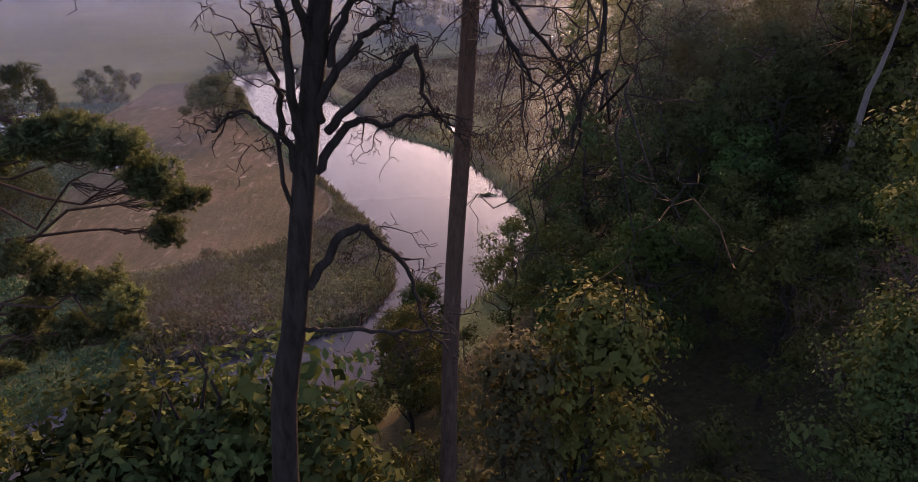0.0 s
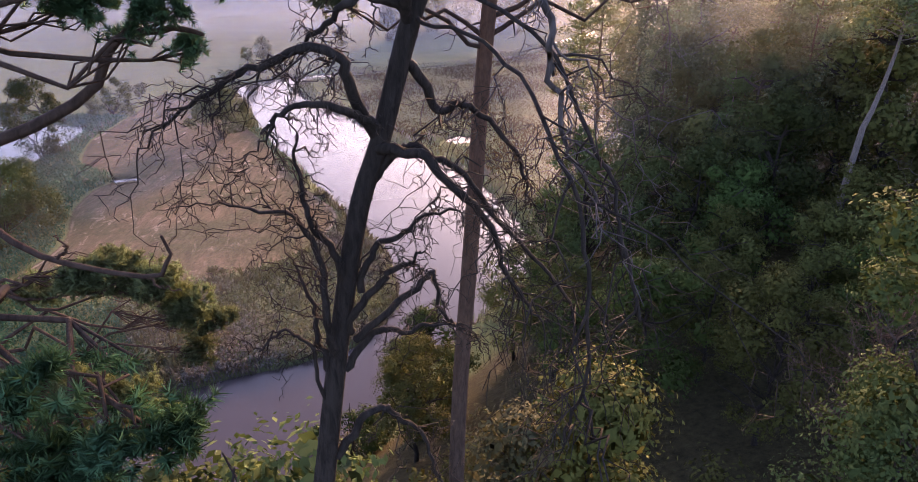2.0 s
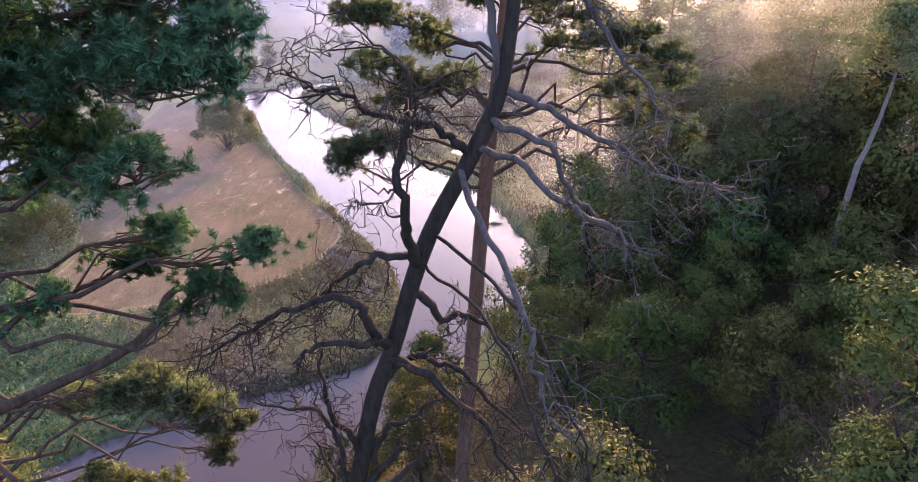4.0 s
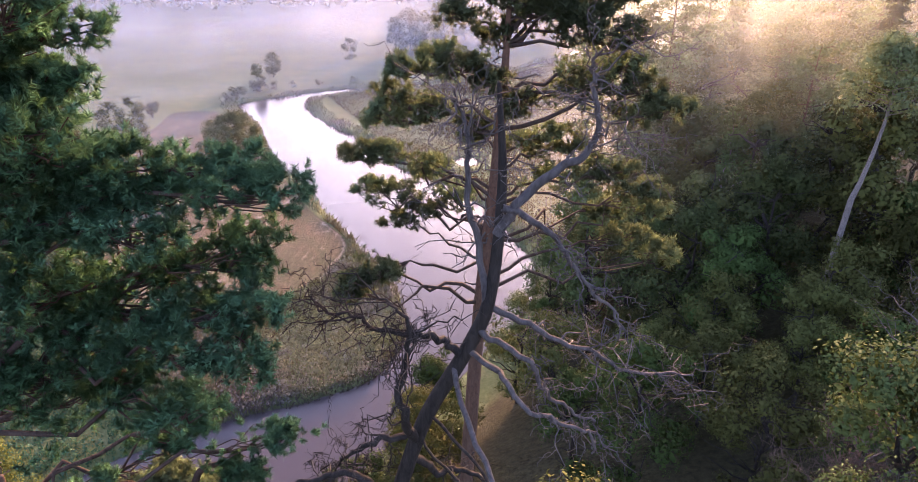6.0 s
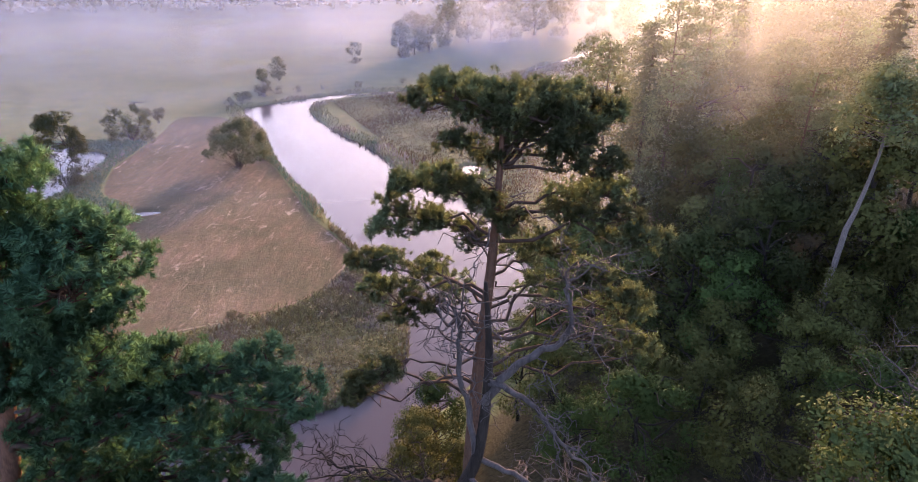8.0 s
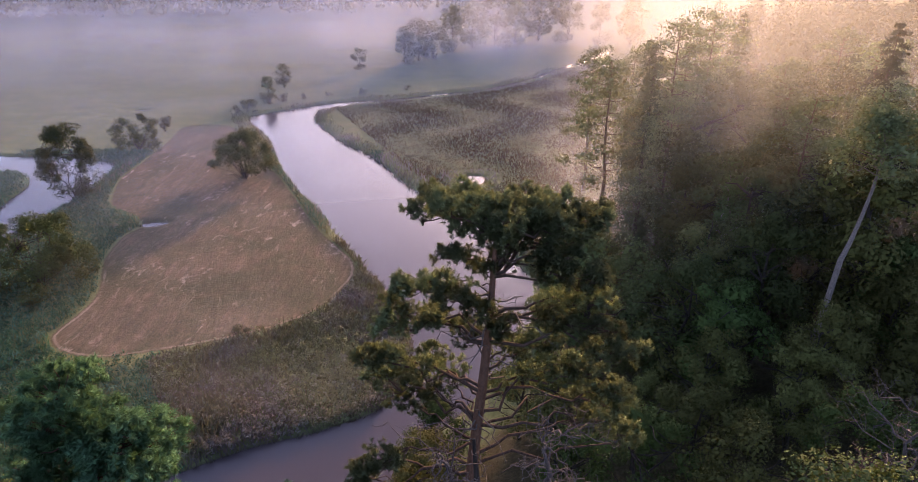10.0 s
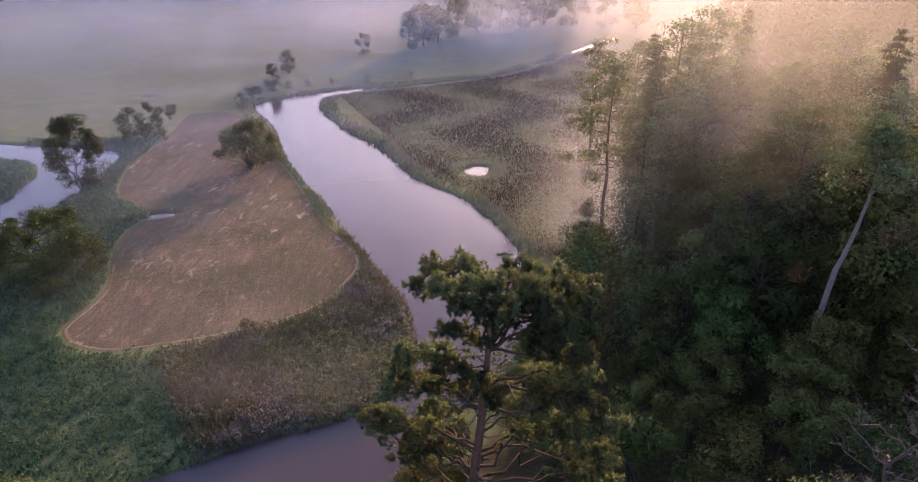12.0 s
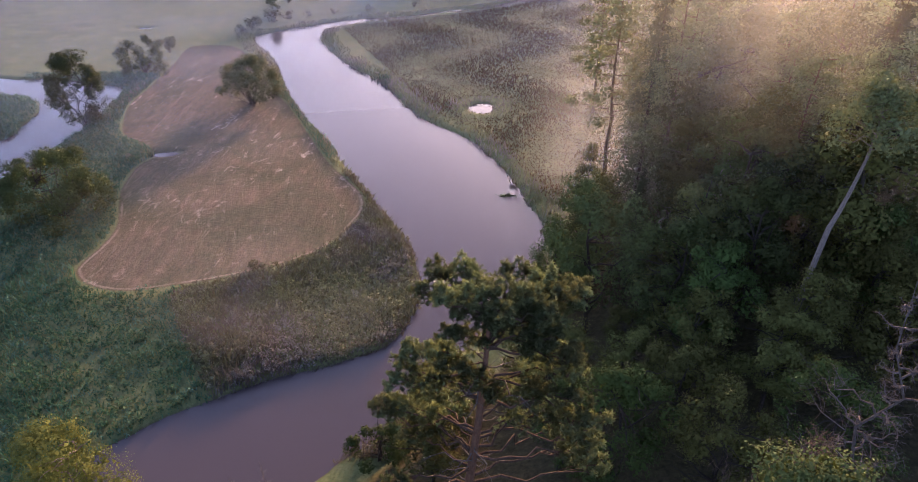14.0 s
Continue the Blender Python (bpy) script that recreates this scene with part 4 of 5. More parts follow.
# misty trees far up the valley
FAR = [broadleaf("far_tree", "misty broadleaf tree far up the valley", 31 + i, 12.0, w, M_LEAF_WILLOW, M_BARK, 90, 60, 0.4, -0.1, 2, 0.06, "trees far up the valley", lump=0.15, fill=60) for i, w in enumerate((3.2, 3.8, 5.0))]
FAR_SPOTS = [(-65.5, 203, 0.62), (-66, 222, 0.66), (-46, 257, 0.66), (-29, 268, 1.15), (-24, 274, 1.4), (-18, 278, 1.25), (-11, 296, 1.6), (-2, 306, 1.7), (8, 312, 1.8), (18, 316, 1.7), (30, 330, 1.9), (44, 326, 1.6), (58, 320, 1.5), (72, 318, 1.7)]
for i, (x, y, s) in enumerate(FAR_SPOTS):
    place_copy(FAR[i % 3], USED, x, y, height_at(x, y), 70 * i, s)

BANK_BUSH = broadleaf("bank_bush", "dark low bush on the far river bank", 36, 4.0, 2.8, M_LEAF_WILLOW, M_BARK, 40, 20, 0.45, 0.0, 3, 0.13, "bushes along the far river bank", fill=30)
rng = np.random.default_rng(79)
for i, (x, y, size) in enumerate(((-71, 186, 0.5), (-69, 190, 0.7), (-67.5, 194, 0.6), (-64, 197, 0.8), (-60, 200, 0.55), (-55, 203, 0.45), (-47, 208, 0.4), (-38, 212, 0.5), (-24, 217, 0.4))):
    place_copy(BANK_BUSH, USED, x + rng.uniform(-1, 1), y + rng.uniform(0, 2), 0.2, 67 * i, size)


def far_woods():
    """The dim edge of the woods across the valley, too far to tell its trees apart."""
    rng = np.random.default_rng(80)
    geo = Geo()
    n = 420
    x = rng.uniform(-620, 60, n)
    y = 440 + 0.10 * x + rng.uniform(0, 90, n)
    z = ground_height(x, y)
    for a, b, c in zip(x, y, z):
        h, w = rng.uniform(11, 19), rng.uniform(3, 5)
        p, d = clump_places(rng, 46, (a, b, c + h * 0.55), (w, w, h * 0.5), 0.3, 0.5)
        leaves(geo, rng, p, 3.4, d, 0.7)
    tagged(new("far_woods", geo.mesh("far_woods", M_LEAF)), "dim misty edge of woods across the valley", "woods", kind="stuff")


far_woods()


def hill_woods():
    """The back of the wooded hill, lost in haze."""
    rng = np.random.default_rng(83)
    geo = Geo()
    for i in range(190):
        y = rng.uniform(160, 270)
        x = rng.uniform(0.2 * y, 0.85 * y)
        if -signed(np.array([x]), np.array([y]), LOOP_HILL)[0] < 6:
            continue
        h, w, z = rng.uniform(13, 22), rng.uniform(3.0, 4.6), height_at(x, y)
        p, d = clump_places(rng, 640, (x, y, z + h * 0.55), (w, w, h * 0.5), 0.3, 0.7)
        leaves(geo, rng, p, 0.75, d, 0.7)
    tagged(new("hill_woods", geo.mesh("hill_woods", M_SPRUCE)), "hazy treetops on the back of the hill", "woods", kind="stuff")


hill_woods()

# ---- the wooded hill ----
G = "trees on the wooded hillside"
KINDS = {
    "near": [broadleaf("alder_tree", "dense green broadleaf tree on the hillside", 41, 12, 4.0, M_LEAF, M_BARK, 175, 64, 0.135, 0.12, 1, 0.041, G, fill=80, taper=0.3),
             broadleaf("maple_tree", "fresh green broadleaf tree on the hillside", 42, 12, 3.4, M_LEAF_FRESH, M_BARK, 165, 64, 0.135, 0.1, 1, 0.04, G, fill=80, taper=0.5),
             broadleaf("oak_tree", "dull green spreading oak on the hillside", 43, 12, 4.6, M_LEAF, M_BARK, 185, 64, 0.135, 0.15, 1, 0.042, G, fill=80, taper=0.15)],
    "far": [broadleaf("alder_tree", "hazy green broadleaf tree on the hillside", 44, 14, 3.9, M_LEAF, M_BARK, 170, 50, 0.21, 0.1, 1, 0.037, G, fill=60, taper=0.5),
            broadleaf("linden_tree", "hazy tall green broadleaf tree on the hillside", 45, 16, 4.0, M_LEAF_OAK, M_BARK, 175, 50, 0.21, 0.12, 1, 0.035, G, fill=60, taper=0.4)],
    "birch": [broadleaf("birch_tree", "slender pointed birch with hanging twigs on the hillside", 49, 17, 2.5, M_LEAF_FRESH, M_BARK_PALE, 150, 60, 0.2, 0.12, 1, 0.033, G, fill=70, taper=0.8, droop=1.2)],
    "pine": [far_pine("pine_tree", "tall hazy pine on the hillside", 46, 20, 3.2, M_PINE, M_BARK_PINE, 30, 150, 0.25, (0.5, 0.2), G),
             far_pine("pine_tree", "tall hazy pine on the hillside", 47, 22, 3.6, M_PINE, M_BARK_PINE, 34, 150, 0.25, (-0.4, 0.3), G, 0.4)],
    "spruce": [spruce("spruce_tree", "tall dark hazy spruce on the hillside", 48, 24, 5.8, M_SPRUCE, M_BARK, 40, 110, 0.38, G)],
}
FULL = {"near": 12.0, "far": 15.0, "birch": 17.0, "pine": 21.0, "spruce": 24.0}


def plant(kind, i, x, y, top=None, size=1.0, turn=0.0):
    src = KINDS[kind][i % len(KINDS[kind])]
    z = height_at(x, y)
    if top:
        size = (top - z) / FULL[kind]
    place_copy(src, USED, x, y, z, turn, size)


TALL = [("spruce", 20.5, 76, 37.5), ("pine", 24.5, 79, 38.5), ("pine", 17.5, 82, 36.5), ("pine", 22, 125, 28.5), ("spruce", 37.6, 60.6, 41.5), ("pine", 30, 63, 34.5), ("pine", 33, 72, 37.5), ("pine", 30, 84, 39.0), ("pine", 29, 122, 31),
        ("pine", 41, 68, 38), ("spruce", 36, 92, 39), ("near", 21.5, 34.5, 24.5), ("near", 29.5, 35, 28.5), ("spruce", 27, 104, 34), ("far", 22, 60, 30), ("pine", 46, 84, 37), ("birch", 14.5, 79, 17), ("birch", 21.6, 65, 25), ("pine", 30.2, 65.7, 32.3), ("near", 18.9, 41.3, 26.2), ("near", 12.2, 37.1, 19.6), ("far", 15, 68, 17), ("near", 10, 29, 25.5), ("near", 13.5, 43.5, 17.5),
        ("near", 23.4, 36.4, 27.0), ("pine", 26.3, 84.0, 35.0), ("far", 27.1, 74.0, 34.4), ("far", 33.1, 80.0, 33.3), ("pine", 35.6, 76.0, 35.0), ("far", 38.6, 72.0, 36.6), ("far", 27.6, 60.0, 34.3), ("pine", 29.3, 56.0, 35.2), ("far", 30.5, 46.0, 39.1), ("far", 22.8, 62.0, 30.6), ("birch", 23.9, 56.0, 30.6), ("far", 23.2, 46.0, 29.5), ("far", 19.6, 49.0, 28.6), ("far", 16.6, 45.0, 25.9)]
taken = []
for i, (kind, x, y, top) in enumerate(TALL):
    plant(kind, i, x, y, top, turn=50 * i)
    taken.append((x, y, 3.2))
rng = np.random.default_rng(77)
taken += [(25.5, 40.5, 3.0), (14.7, 18.6, 3.0), (11.5, 15, 3.0)]
cells = []
y = 14.0
while y < 165:
    step = 6.2 if y < 60 else (7.2 if y < 110 else 9.0)
    x = -20.0
    while x < 0.66 * y + 18:
        cells.append((x + rng.uniform(-0.4, 0.4) * step, y + rng.uniform(-0.4, 0.4) * step))
        x += step
    y += step
cx, cy = np.array(cells).T
inside = -signed(cx, cy, LOOP_HILL)
for i, (x, y, s) in enumerate(zip(cx, cy, inside)):
    if s < 1.0 or any((x - a) ** 2 + (y - b) ** 2 < r * r for a, b, r in taken):
        continue
    if y < 30 and x < 9 or x < -4:
        continue
    if y < 50:
        kind, size = "near", rng.uniform(0.7, 1.1) * (0.75 if y < 24 else 1.0)
    elif rng.uniform() < 0.22:
        kind, size = "birch", rng.uniform(0.7, 1.1) * (0.7 if s < 5 else 1.0)
    elif rng.uniform() < 0.34 and s > 8:
        kind, size = "pine", rng.uniform(0.85, 1.15)
    elif rng.uniform() < 0.14 and s > 8:
        kind, size = "spruce", rng.uniform(0.6, 0.85)
    else:
        kind, size = "far", rng.uniform(1.0, 1.5) * (0.6 if s < 5 else 1.0)
    crest = 48.5 - 0.175 * y - rng.uniform(0, 5) if x > 0.3 * y else 46 - 0.12 * y - rng.uniform(0, 5)
    size = min(size, (crest - height_at(x, y)) / FULL[kind])
    if size > 0.3:
        plant(kind, int(rng.integers(9)), x, y, None, size, rng.uniform(0, 360))

# the leaning pine with a long bare stem
stand(far_pine("pine_tree", "leaning pine with a long bare grey trunk", 51, 19.0, 3.4, M_PINE, M_BARK_PALE, 34, 190, 0.22, (0, 0), "", 0.66, [(0, 0, -0.4), (0.9, 0.9, 26.6 - height_at(24, 38.8)), (2.1, 2.1, 29.0 - height_at(24, 38.8)), (3.5, 3.6, 31.8 - height_at(24, 38.8)), (3.9, 4.2, 35.0 - height_at(24, 38.8)), (3.4, 4.4, 37.4 - height_at(24, 38.8))]), 24, 38.8)
# grey bare trees on the near slope
stand(bare_tree("bare_tree", "grey bare tree with fine twigs on the slope", 52, 22.0, M_BARK_DEAD, 40, 0.2, 10), 17.6, 19.2)
stand(bare_tree("bare_tree", "brown bare tree with spreading twigs on the slope", 53, 14.0, M_TWIG, 50, 0.3, 13), 15.6, 20.4)
# young trees on the near slope
stand_to(broadleaf("oak_tree", "yellow-green oak on the near slope", 54, 12.0, 1.6, M_LEAF_OAK, M_BARK, 150, 110, 0.11, 0.2, 1, 0.033, fill=120), 13.9, 15.6, 32.8, 12.0)
stand_to(broadleaf("oak_tree", "yellowing young oak below the tall pine", 55, 10.0, 1.25, M_LEAF_GOLD, M_BARK, 110, 40, 0.12, 0.1, 1, 0.04), 3.7, 14.6, 28.3, 10.0)
stand_to(broadleaf("oak_tree", "brownish young oak below the tall pine", 62, 10.0, 1.15, M_LEAF_WILLOW, M_BARK, 110, 40, 0.12, 0.1, 1, 0.04), 1.6, 13.6, 27.6, 10.0)
stand_to(broadleaf("oak_tree", "green young oak below the dead pine", 56, 11.0, 1.35, M_LEAF_OAK, M_BARK, 130, 40, 0.13, 0.3, 1, 0.032), -4.6, 8.9, 31.2, 11.0)
stand_to(broadleaf("oak_tree", "green young oak on the slope", 63, 11.0, 1.6, M_LEAF_OAK, M_BARK, 130, 40, 0.13, 0.3, 1, 0.034), -6.8, 8.6, 29.6, 11.0)
stand_to(broadleaf("oak_tree", "green young oak on the slope", 64, 11.0, 1.3, M_LEAF_OAK, M_BARK, 110, 40, 0.13, 0.3, 1, 0.034), -2.7, 9.3, 28.9, 11.0)
stand(broadleaf("birch_tree", "yellow-green birch on the near river bank", 57, 16.5, 3.6, M_LEAF_YELLOW, M_BARK_PALE, 170, 76, 0.16, 0.2, 2, 0.038, fill=60, droop=0.6), -31.5, 30.5)
stand(broadleaf("riverside_bush", "green bush on the near river bank", 58, 5.0, 2.6, M_LEAF_FRESH, M_BARK, 50, 70, 0.2, 0.0, 3, 0.07), -9.0, 40.0)
stand(broadleaf("riverside_bush", "green bush on the steep bank", 59, 7.0, 3.2, M_LEAF, M_BARK, 60, 70, 0.2, 0.0, 3, 0.07), -3.5, 39.0)
stand(broadleaf("riverside_bush", "low green bush at the water", 60, 3.6, 1.8, M_LEAF_YELLOW, M_BARK, 36, 60, 0.18, 0.0, 3, 0.08), -20.5, 31.0)
# undergrowth of the near slope
SCRUB = broadleaf("bush", "dark green bush on the near slope", 65, 5.0, 2.6, M_LEAF, M_BARK, 60, 26, 0.24, 0.0, 3, 0.1, "bushes on the near slope", fill=50)
rng = np.random.default_rng(78)
for gx in range(-42, 12, 4):
    for gy in range(6, 44, 4):
        x, y = gx + rng.uniform(-1.5, 1.5), gy + rng.uniform(-1.5, 1.5)
        z = height_at(x, y)
        room = 44 - 1.25 * y - z
        if -signed(np.array([x]), np.array([y]), LOOP_HILL)[0] < 1.5 or room < 1.5:
            continue
        place_copy(SCRUB, USED, x, y, z - 0.2, rng.uniform(0, 360), min(room / 5.0, rng.uniform(0.6, 1.2)))

# ---- reeds and tall grass ----


def hollow(x, y):
    """The damp hollow where green herbs take over from the reeds."""
    return x <= np.where(y < 64, -40 + 0.7 * (64 - y), -40 + 0.3 * (y - 64))


def tall_grass(name, label, seed, count, box, keep, mat, tall, width):
    rng = np.random.default_rng(seed)
    x, y = rng.uniform(box[0], box[1], count), rng.uniform(box[2], box[3], count)
    bank = bank_distance(x, y)
    ok = keep(x, y, bank)
    x, y, bank = x[ok], y[ok], bank[ok]
    z = ground_height(x, y, bank)
    base = np.stack([x, y, z - 0.05], axis=1)
    h = tall * rng.uniform(0.5, 1.2, len(x))[:, None] * (0.75 + 0.35 * np.sin(x * 0.21 + 2 * np.sin(y * 0.13)))[:, None]
    d = unit(rng.normal(size=base.shape) * (0.35, 0.35, 0) + (0, 0, 1))
    side = unit(np.cross(d, rng.normal(size=base.shape))) * width
    mid = base + d * h * 0.55
    tip = base + d * h + rng.normal(size=base.shape) * (0.2, 0.2, 0) * h
    geo = Geo()
    v = np.stack([base - side * 0.6, base + side * 0.6, mid + side, mid - side, tip], axis=1).reshape(-1, 3)
    i = np.arange(len(x)) * 5
    geo.add(v, np.stack([i, i + 1, i + 2, i + 3], axis=1))
    geo.add(np.zeros((0, 3)), np.zeros((0, 3), dtype=int))
    geo.f[3].append(np.stack([i + 3, i + 2, i + 4], axis=1))
    tagged(new(name, geo.mesh(name, mat)), label, "grass", kind="stuff")


def reed_material():
    """Reeds and herbs in drifts: green, grey-lilac in flower, brown by the water."""
    m = leaf_material("grey_green_reeds", (0.06, 0.085, 0.035), (0.17, 0.19, 0.09), 0.3)
    nt = m.node_tree
    h = [n for n in nt.nodes if n.bl_idname == "ShaderNodeHueSaturation"][0]
    old = h.inputs["Color"].links[0].from_socket
    w = coords(nt, "Object")
    c = blend(nt, ramp(nt, noise_of(nt, w, 0.07, 4.0, 0.6), [(0.45, (0,)), (0.6, (0.75,))]), old, (0.17, 0.15, 0.15))
    c = blend(nt, ramp(nt, noise_of(nt, coords(nt, "Object", (1, 1, 1), 40.0), 0.055, 3.0, 0.6), [(0.52, (0,)), (0.68, (0.4,))]), c, (0.12, 0.09, 0.05))
    nt.links.new(c, h.inputs["Color"])
    return m


def flecked(m, colour, scale=0.8, share=0.7):
    """Paler plants here and there among the others."""
    nt = m.node_tree
    h = [n for n in nt.nodes if n.bl_idname == "ShaderNodeHueSaturation"][0]
    old = h.inputs["Color"].links[0].from_socket
    c = blend(nt, ramp(nt, noise_of(nt, coords(nt, "Object"), scale, 3.0, 0.7), [(0.52, (0,)), (0.64, (share,))]), old, colour)
    nt.links.new(c, h.inputs["Color"])
    return m


M_REED = flecked(reed_material(), (0.20, 0.20, 0.19), 0.8, 0.4)
M_MARSH = leaf_material("tawny_marsh_grass", (0.06, 0.046, 0.018), (0.105, 0.075, 0.032), 0.3)
BEND_X, BEND_Y = [p[0] for p in FAR_BANK], [p[1] for p in FAR_BANK]
M_HERB = flecked(leaf_material("rank_green_herbs", (0.018, 0.065, 0.032), (0.07, 0.155, 0.08), 0.3), (0.13, 0.22, 0.17), 0.6, 0.4)
tall_grass("reeds", "grey-green reeds and tall herbs along the river", 61, 60000, (-66, -6, 40, 100), lambda x, y, b: (b > -0.3) & (signed(x, y, LOOP_MOWN) > 0.3) & ~hollow(x, y), M_REED, 1.3, 0.06)
tall_grass("nettles", "dense green herbs in the damp hollow", 62, 70000, (-110, -22, 34, 150), lambda x, y, b: (b > -0.2) & (signed(x, y, LOOP_MOWN) > 0.3) & hollow(x, y), M_HERB, 1.1, 0.07)
tall_grass("bank_grass", "tall grass fringe on the river banks", 63, 110000, (-80, 40, 60, 258), lambda x, y, b: (b > -0.4) & (b < 4.5) & (y < np.interp(x, BEND_X, BEND_Y) + 3) & (signed(x, y, LOOP_MOWN) > 0.2), M_REED, 1.2, 0.08)
tall_grass("marsh_grass", "tussocky marsh grass beyond the river", 64, 130000, (-50, 50, 90, 270), lambda x, y, b: (b >= 3.5) & (y < np.interp(x, BEND_X, BEND_Y)) & (x > -46 + (200 - y) * 0.5) & (-signed(x, y, LOOP_HILL) < 3), M_MARSH, 0.65, 0.09)


def herbs(name, label, seed, count, box, keep, mat, tall, leaf):
    """Leafy herbs in drifts: small leaves at all heights of the stand."""
    rng = np.random.default_rng(seed)
    x, y = rng.uniform(box[0], box[1], count), rng.uniform(box[2], box[3], count)
    bank = bank_distance(x, y)
    ok = keep(x, y, bank)
    x, y, bank = x[ok], y[ok], bank[ok]
    drift = 0.55 + 0.45 * np.sin(x * 0.5 + 2 * np.sin(y * 0.31)) * np.sin(y * 0.43 + 1.5 * np.sin(x * 0.27))
    h = (tall * (0.35 + 0.75 * drift) * rng.uniform(0.5, 1.25, len(x)))[:, None]
    root = np.stack([x, y, ground_height(x, y, bank)], axis=1)
    k = 13
    d = unit(rng.normal(size=(len(x) * k, 3)) * (0.8, 0.8, 0.6) + (0, 0, 0.75))
    d[:, 2] = np.abs(d[:, 2])
    high = np.repeat(h, k, axis=0)
    p = np.repeat(root, k, axis=0) + d * np.concatenate([0.5 * high, 0.5 * high, high], axis=1) * rng.uniform(0.75, 1.1, size=(len(d), 1))
    geo = Geo()
    leaves(geo, rng, p, leaf, 1.3 * d, 0.6)
    tagged(new(name, geo.mesh(name, mat)), label, "herbs", kind="stuff")


herbs("river_herbs", "leafy grey-green herbs between meadow and river", 66, 13000, (-66, -6, 40, 100), lambda x, y, b: (b > 0.4) & (signed(x, y, LOOP_MOWN) > 0.5) & ~hollow(x, y), M_REED, 1.35, 0.25)
herbs("hollow_herbs", "leafy green herbs in the damp hollow", 67, 20000, (-110, -22, 34, 150), lambda x, y, b: (b > 0.3) & (signed(x, y, LOOP_MOWN) > 0.5) & hollow(x, y), M_HERB, 1.3, 0.28)

# ---- small things by the river ----


def drift_log():
    """A waterlogged branch pile with weeds, stranded in the stream."""
    rng = np.random.default_rng(90)
    log = thing("driftwood", "dark waterlogged branch with weeds in the river", "driftwood")
    log.matrix_basis = pose(4.4, 93.5, 0)
    g, h = Geo(), Geo()
    tube(g, crooked(rng, (-1.2, 0, -0.1), (1.3, 0.3, 0.15), 7, 0.04), np.linspace(0.16, 0.06, 7), 7)
    for k in range(7):
        a = np.array((rng.uniform(-1, 1), rng.uniform(-0.2, 0.3), 0.05))
        tube(g, crooked(rng, a, a + (rng.normal() * 0.5, rng.normal() * 0.3, rng.uniform(0.2, 0.7)), 5, 0.08), np.linspace(0.04, 0.012, 5), 5)
    part("branch", g.mesh("branch", M_BARK, True), log)
    leaves(h, rng, rng.normal(size=(260, 3)) * (0.7, 0.25, 0.12) + (0, 0, 0.2), 0.2, unit(rng.normal(size=(260, 3)) + (0, 0, 1)))
    part("weeds", h.mesh("weeds", M_HERB), log)


drift_log()
stand(bare_tree("bare_sapling", "thin pale bare sapling on the near bank", 91, 6.5, M_BARK_PALE, 12, 0.2, 3), -18.2, 34.6)
stand(bare_tree("bare_sapling", "thin pale bare sapling on the near bank", 92, 5.0, M_BARK_PALE, 10, 0.22, 3), -20.6, 35.4)
stand(bare_tree("bare_sapling", "thin dark bare sapling at the water", 93, 4.5, M_BARK, 8, 0.22, 3), -10.6, 40.5)
stand(bare_tree("dead_birch", "pale dead birch snag at the forest edge", 94, 13.0, M_BARK_PALE, 12, 0.22, 4), 24.0, 116.0)

# ---- mist, and sheets that stand in for haze ----


def sheet(name, label, xs, ys, zs, mat, fade):
    me = grid_mesh(name, xs, ys, zs, mat, {"fade": fade}, fade)
    tagged(new(name, me), label, "mist", kind="stuff")


def soft(v, a, b):
    u = np.clip((v - a) / (b - a), 0, 1)
    return u * u * (3 - 2 * u)


# the default colour puts the cool tone of shaded haze into the sheets
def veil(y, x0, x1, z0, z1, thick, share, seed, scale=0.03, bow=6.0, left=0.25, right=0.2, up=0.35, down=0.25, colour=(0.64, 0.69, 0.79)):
    """An upright, slightly waving sheet that stands in for haze and thins out towards all its edges."""
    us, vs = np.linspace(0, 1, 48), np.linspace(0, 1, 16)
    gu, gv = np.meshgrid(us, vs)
    m = mist_material("haze_sheet", thick, scale, (1, 1, 0.8), 0.3, 0.7, share, colour)
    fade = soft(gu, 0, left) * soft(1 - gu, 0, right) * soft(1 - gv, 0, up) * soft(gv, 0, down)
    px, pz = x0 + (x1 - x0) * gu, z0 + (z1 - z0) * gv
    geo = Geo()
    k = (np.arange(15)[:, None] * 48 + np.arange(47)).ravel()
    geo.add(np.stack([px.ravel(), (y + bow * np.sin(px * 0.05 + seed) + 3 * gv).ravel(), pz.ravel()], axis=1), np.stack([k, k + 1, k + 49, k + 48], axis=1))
    me = geo.mesh("haze_veil", m, True)
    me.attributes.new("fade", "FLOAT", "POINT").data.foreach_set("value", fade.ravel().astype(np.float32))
    return tagged(new("haze_veil", me), "upright half-clear sheet standing in for morning haze", "mist", kind="stuff")


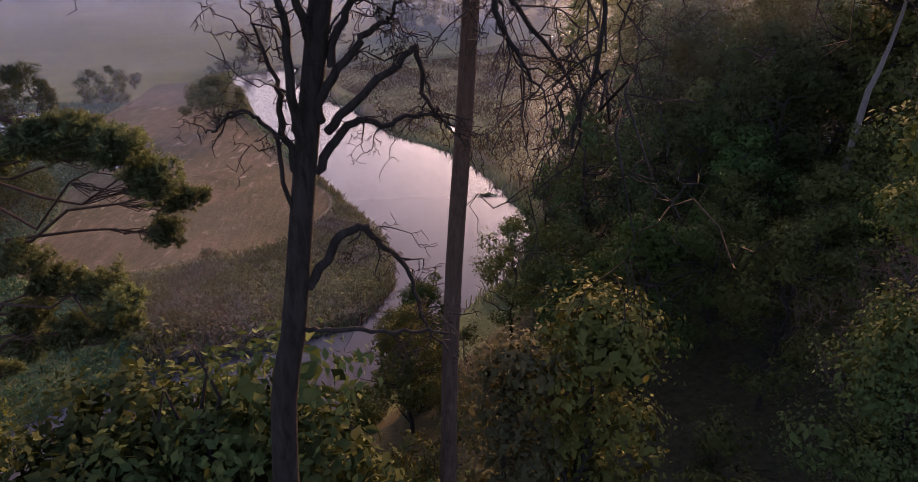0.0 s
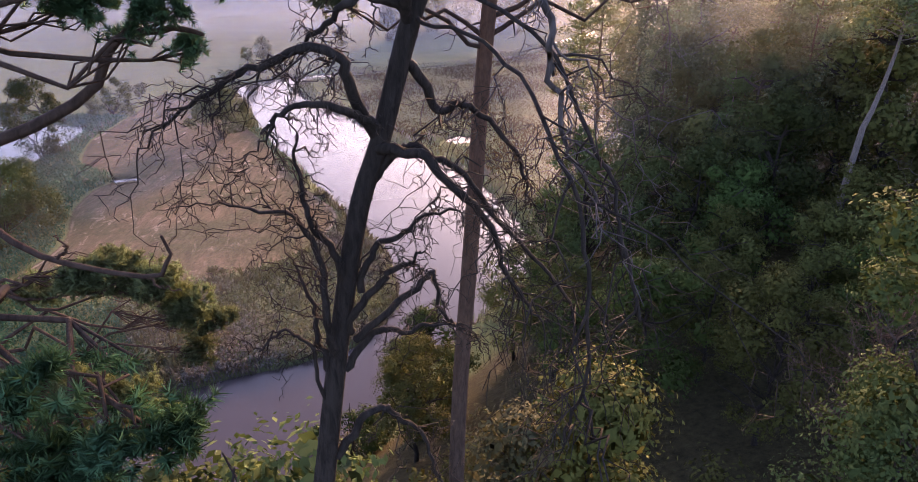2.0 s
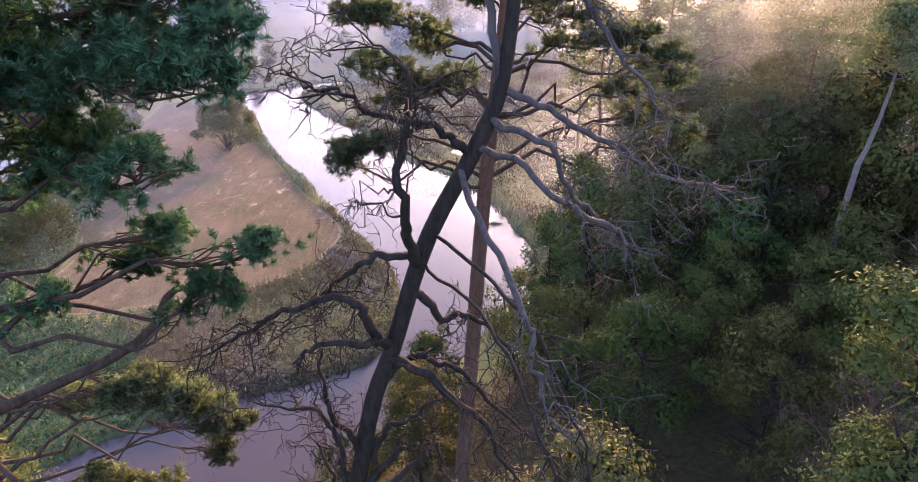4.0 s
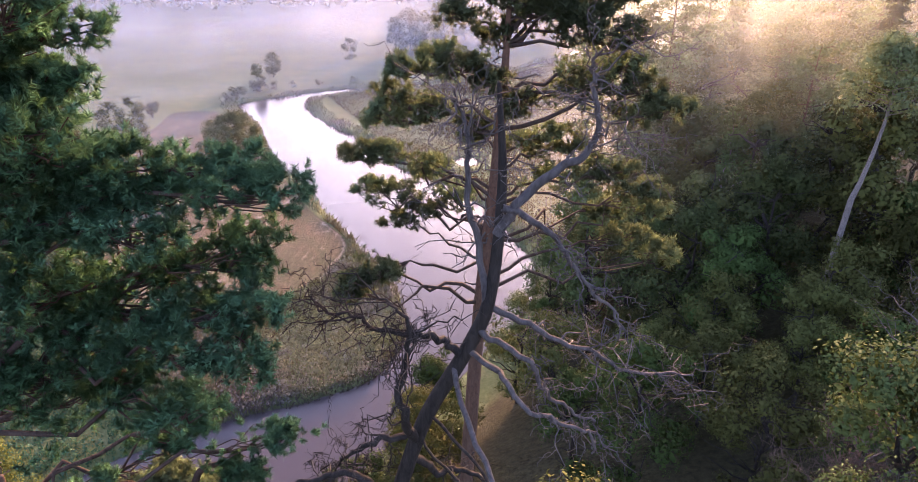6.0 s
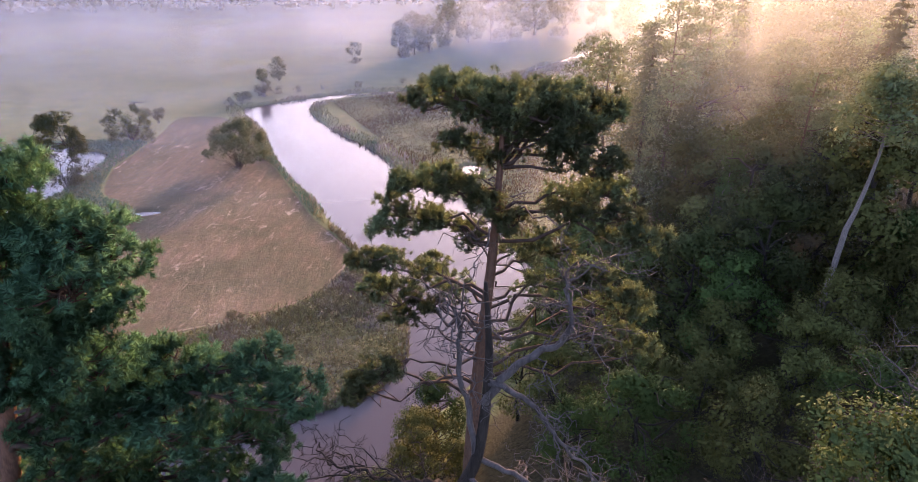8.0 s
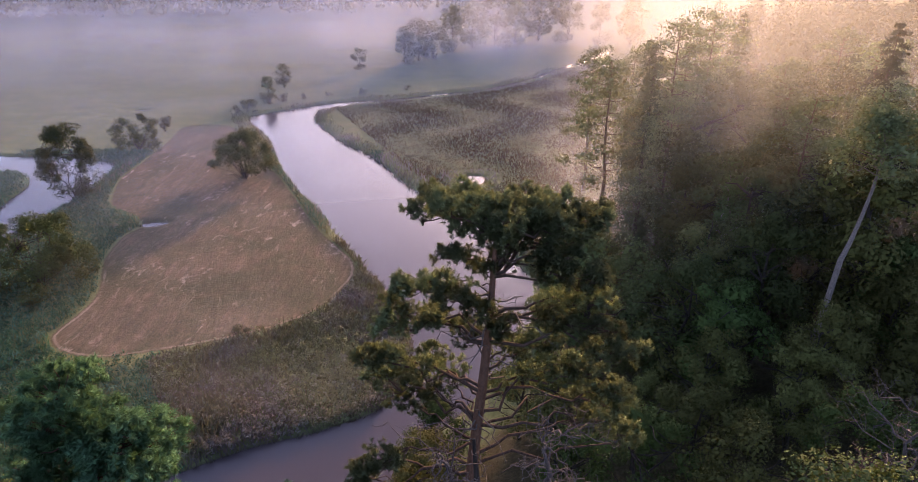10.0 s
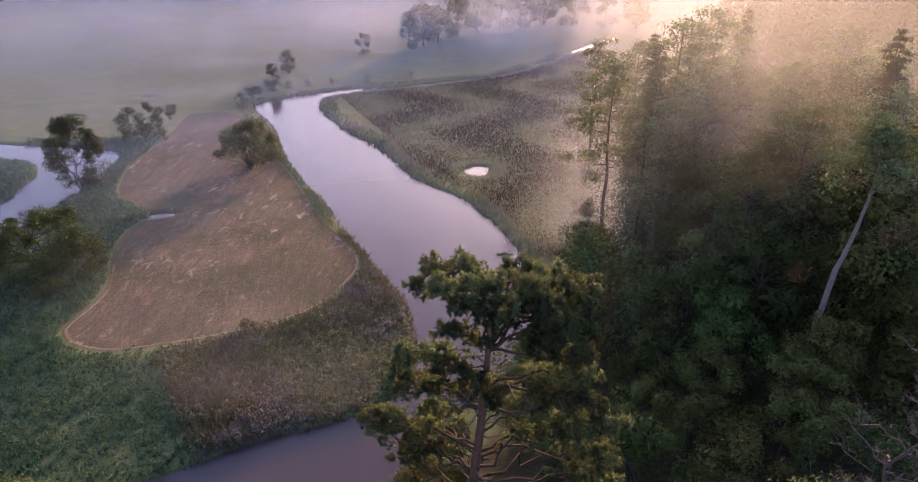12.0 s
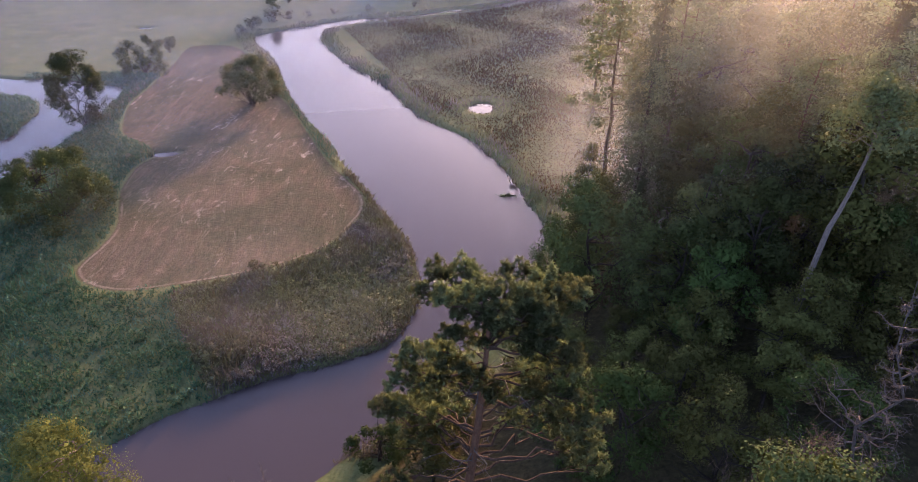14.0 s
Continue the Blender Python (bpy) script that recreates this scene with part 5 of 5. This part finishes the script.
def build_mist():
    xs, ys = np.linspace(-700, 220, 93), np.linspace(45, 900, 96)
    gx, gy = np.meshgrid(xs, ys)
    # the two highest layers are added to dim the low sun over the meadow
    for i, (z, thick, near, full) in enumerate(((1.6, 0.18, 40, 260), (4.0, 0.18, 90, 300), (7.5, 0.2, 150, 350), (12.0, 0.22, 200, 420), (20.0, 0.16, 260, 420), (28.0, 0.14, 300, 460))):
        # dim blue-grey of shaded valley mist is put into the layers' colour
        m = mist_material("ground_mist", thick, 0.012 + 0.003 * i, (1, 2.2, 1), 0.32, 0.68, 0.25, (0.54, 0.59, 0.70))
        fade = soft(gy - 0.25 * gx, near, full) * soft(gx, -700, -560) * soft(-gx, -220, -160) * soft(-gy, -900, -750)
        sheet("ground_mist", "thin layer of morning mist lying over the valley", xs, ys, z + 0 * gx + 0.6 * np.sin(gx * 0.03 + i) * np.sin(gy * 0.025), m, fade)
    # haze sheets between the trees of the hill, sunlit haze's olive tone in their colour
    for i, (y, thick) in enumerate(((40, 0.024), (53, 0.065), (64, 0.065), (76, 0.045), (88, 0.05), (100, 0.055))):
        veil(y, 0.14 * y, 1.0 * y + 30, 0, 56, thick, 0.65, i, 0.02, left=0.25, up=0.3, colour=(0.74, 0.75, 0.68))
    # thicker haze sheets, tinted alike, behind the first rows of trees, towards the sun
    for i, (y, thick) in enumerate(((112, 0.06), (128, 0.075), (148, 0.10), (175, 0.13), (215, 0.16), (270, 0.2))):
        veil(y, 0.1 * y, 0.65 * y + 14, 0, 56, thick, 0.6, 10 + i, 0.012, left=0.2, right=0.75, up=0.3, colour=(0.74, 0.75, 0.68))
    # haze sheets across the valley
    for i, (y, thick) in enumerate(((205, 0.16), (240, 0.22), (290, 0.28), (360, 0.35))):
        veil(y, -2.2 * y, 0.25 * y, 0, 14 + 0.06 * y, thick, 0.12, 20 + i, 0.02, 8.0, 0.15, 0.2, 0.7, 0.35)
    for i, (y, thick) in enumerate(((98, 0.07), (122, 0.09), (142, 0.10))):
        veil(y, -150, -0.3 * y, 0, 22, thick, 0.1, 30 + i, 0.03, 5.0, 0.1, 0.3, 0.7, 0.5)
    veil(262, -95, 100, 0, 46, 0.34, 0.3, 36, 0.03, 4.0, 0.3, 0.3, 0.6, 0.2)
    # haze sheets low over the near meadow and the river bend
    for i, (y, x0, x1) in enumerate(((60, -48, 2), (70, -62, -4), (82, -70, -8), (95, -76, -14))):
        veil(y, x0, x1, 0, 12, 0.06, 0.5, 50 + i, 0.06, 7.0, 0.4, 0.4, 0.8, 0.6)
    # mist sheets that make the bright patch over the marsh at the foot of the hill
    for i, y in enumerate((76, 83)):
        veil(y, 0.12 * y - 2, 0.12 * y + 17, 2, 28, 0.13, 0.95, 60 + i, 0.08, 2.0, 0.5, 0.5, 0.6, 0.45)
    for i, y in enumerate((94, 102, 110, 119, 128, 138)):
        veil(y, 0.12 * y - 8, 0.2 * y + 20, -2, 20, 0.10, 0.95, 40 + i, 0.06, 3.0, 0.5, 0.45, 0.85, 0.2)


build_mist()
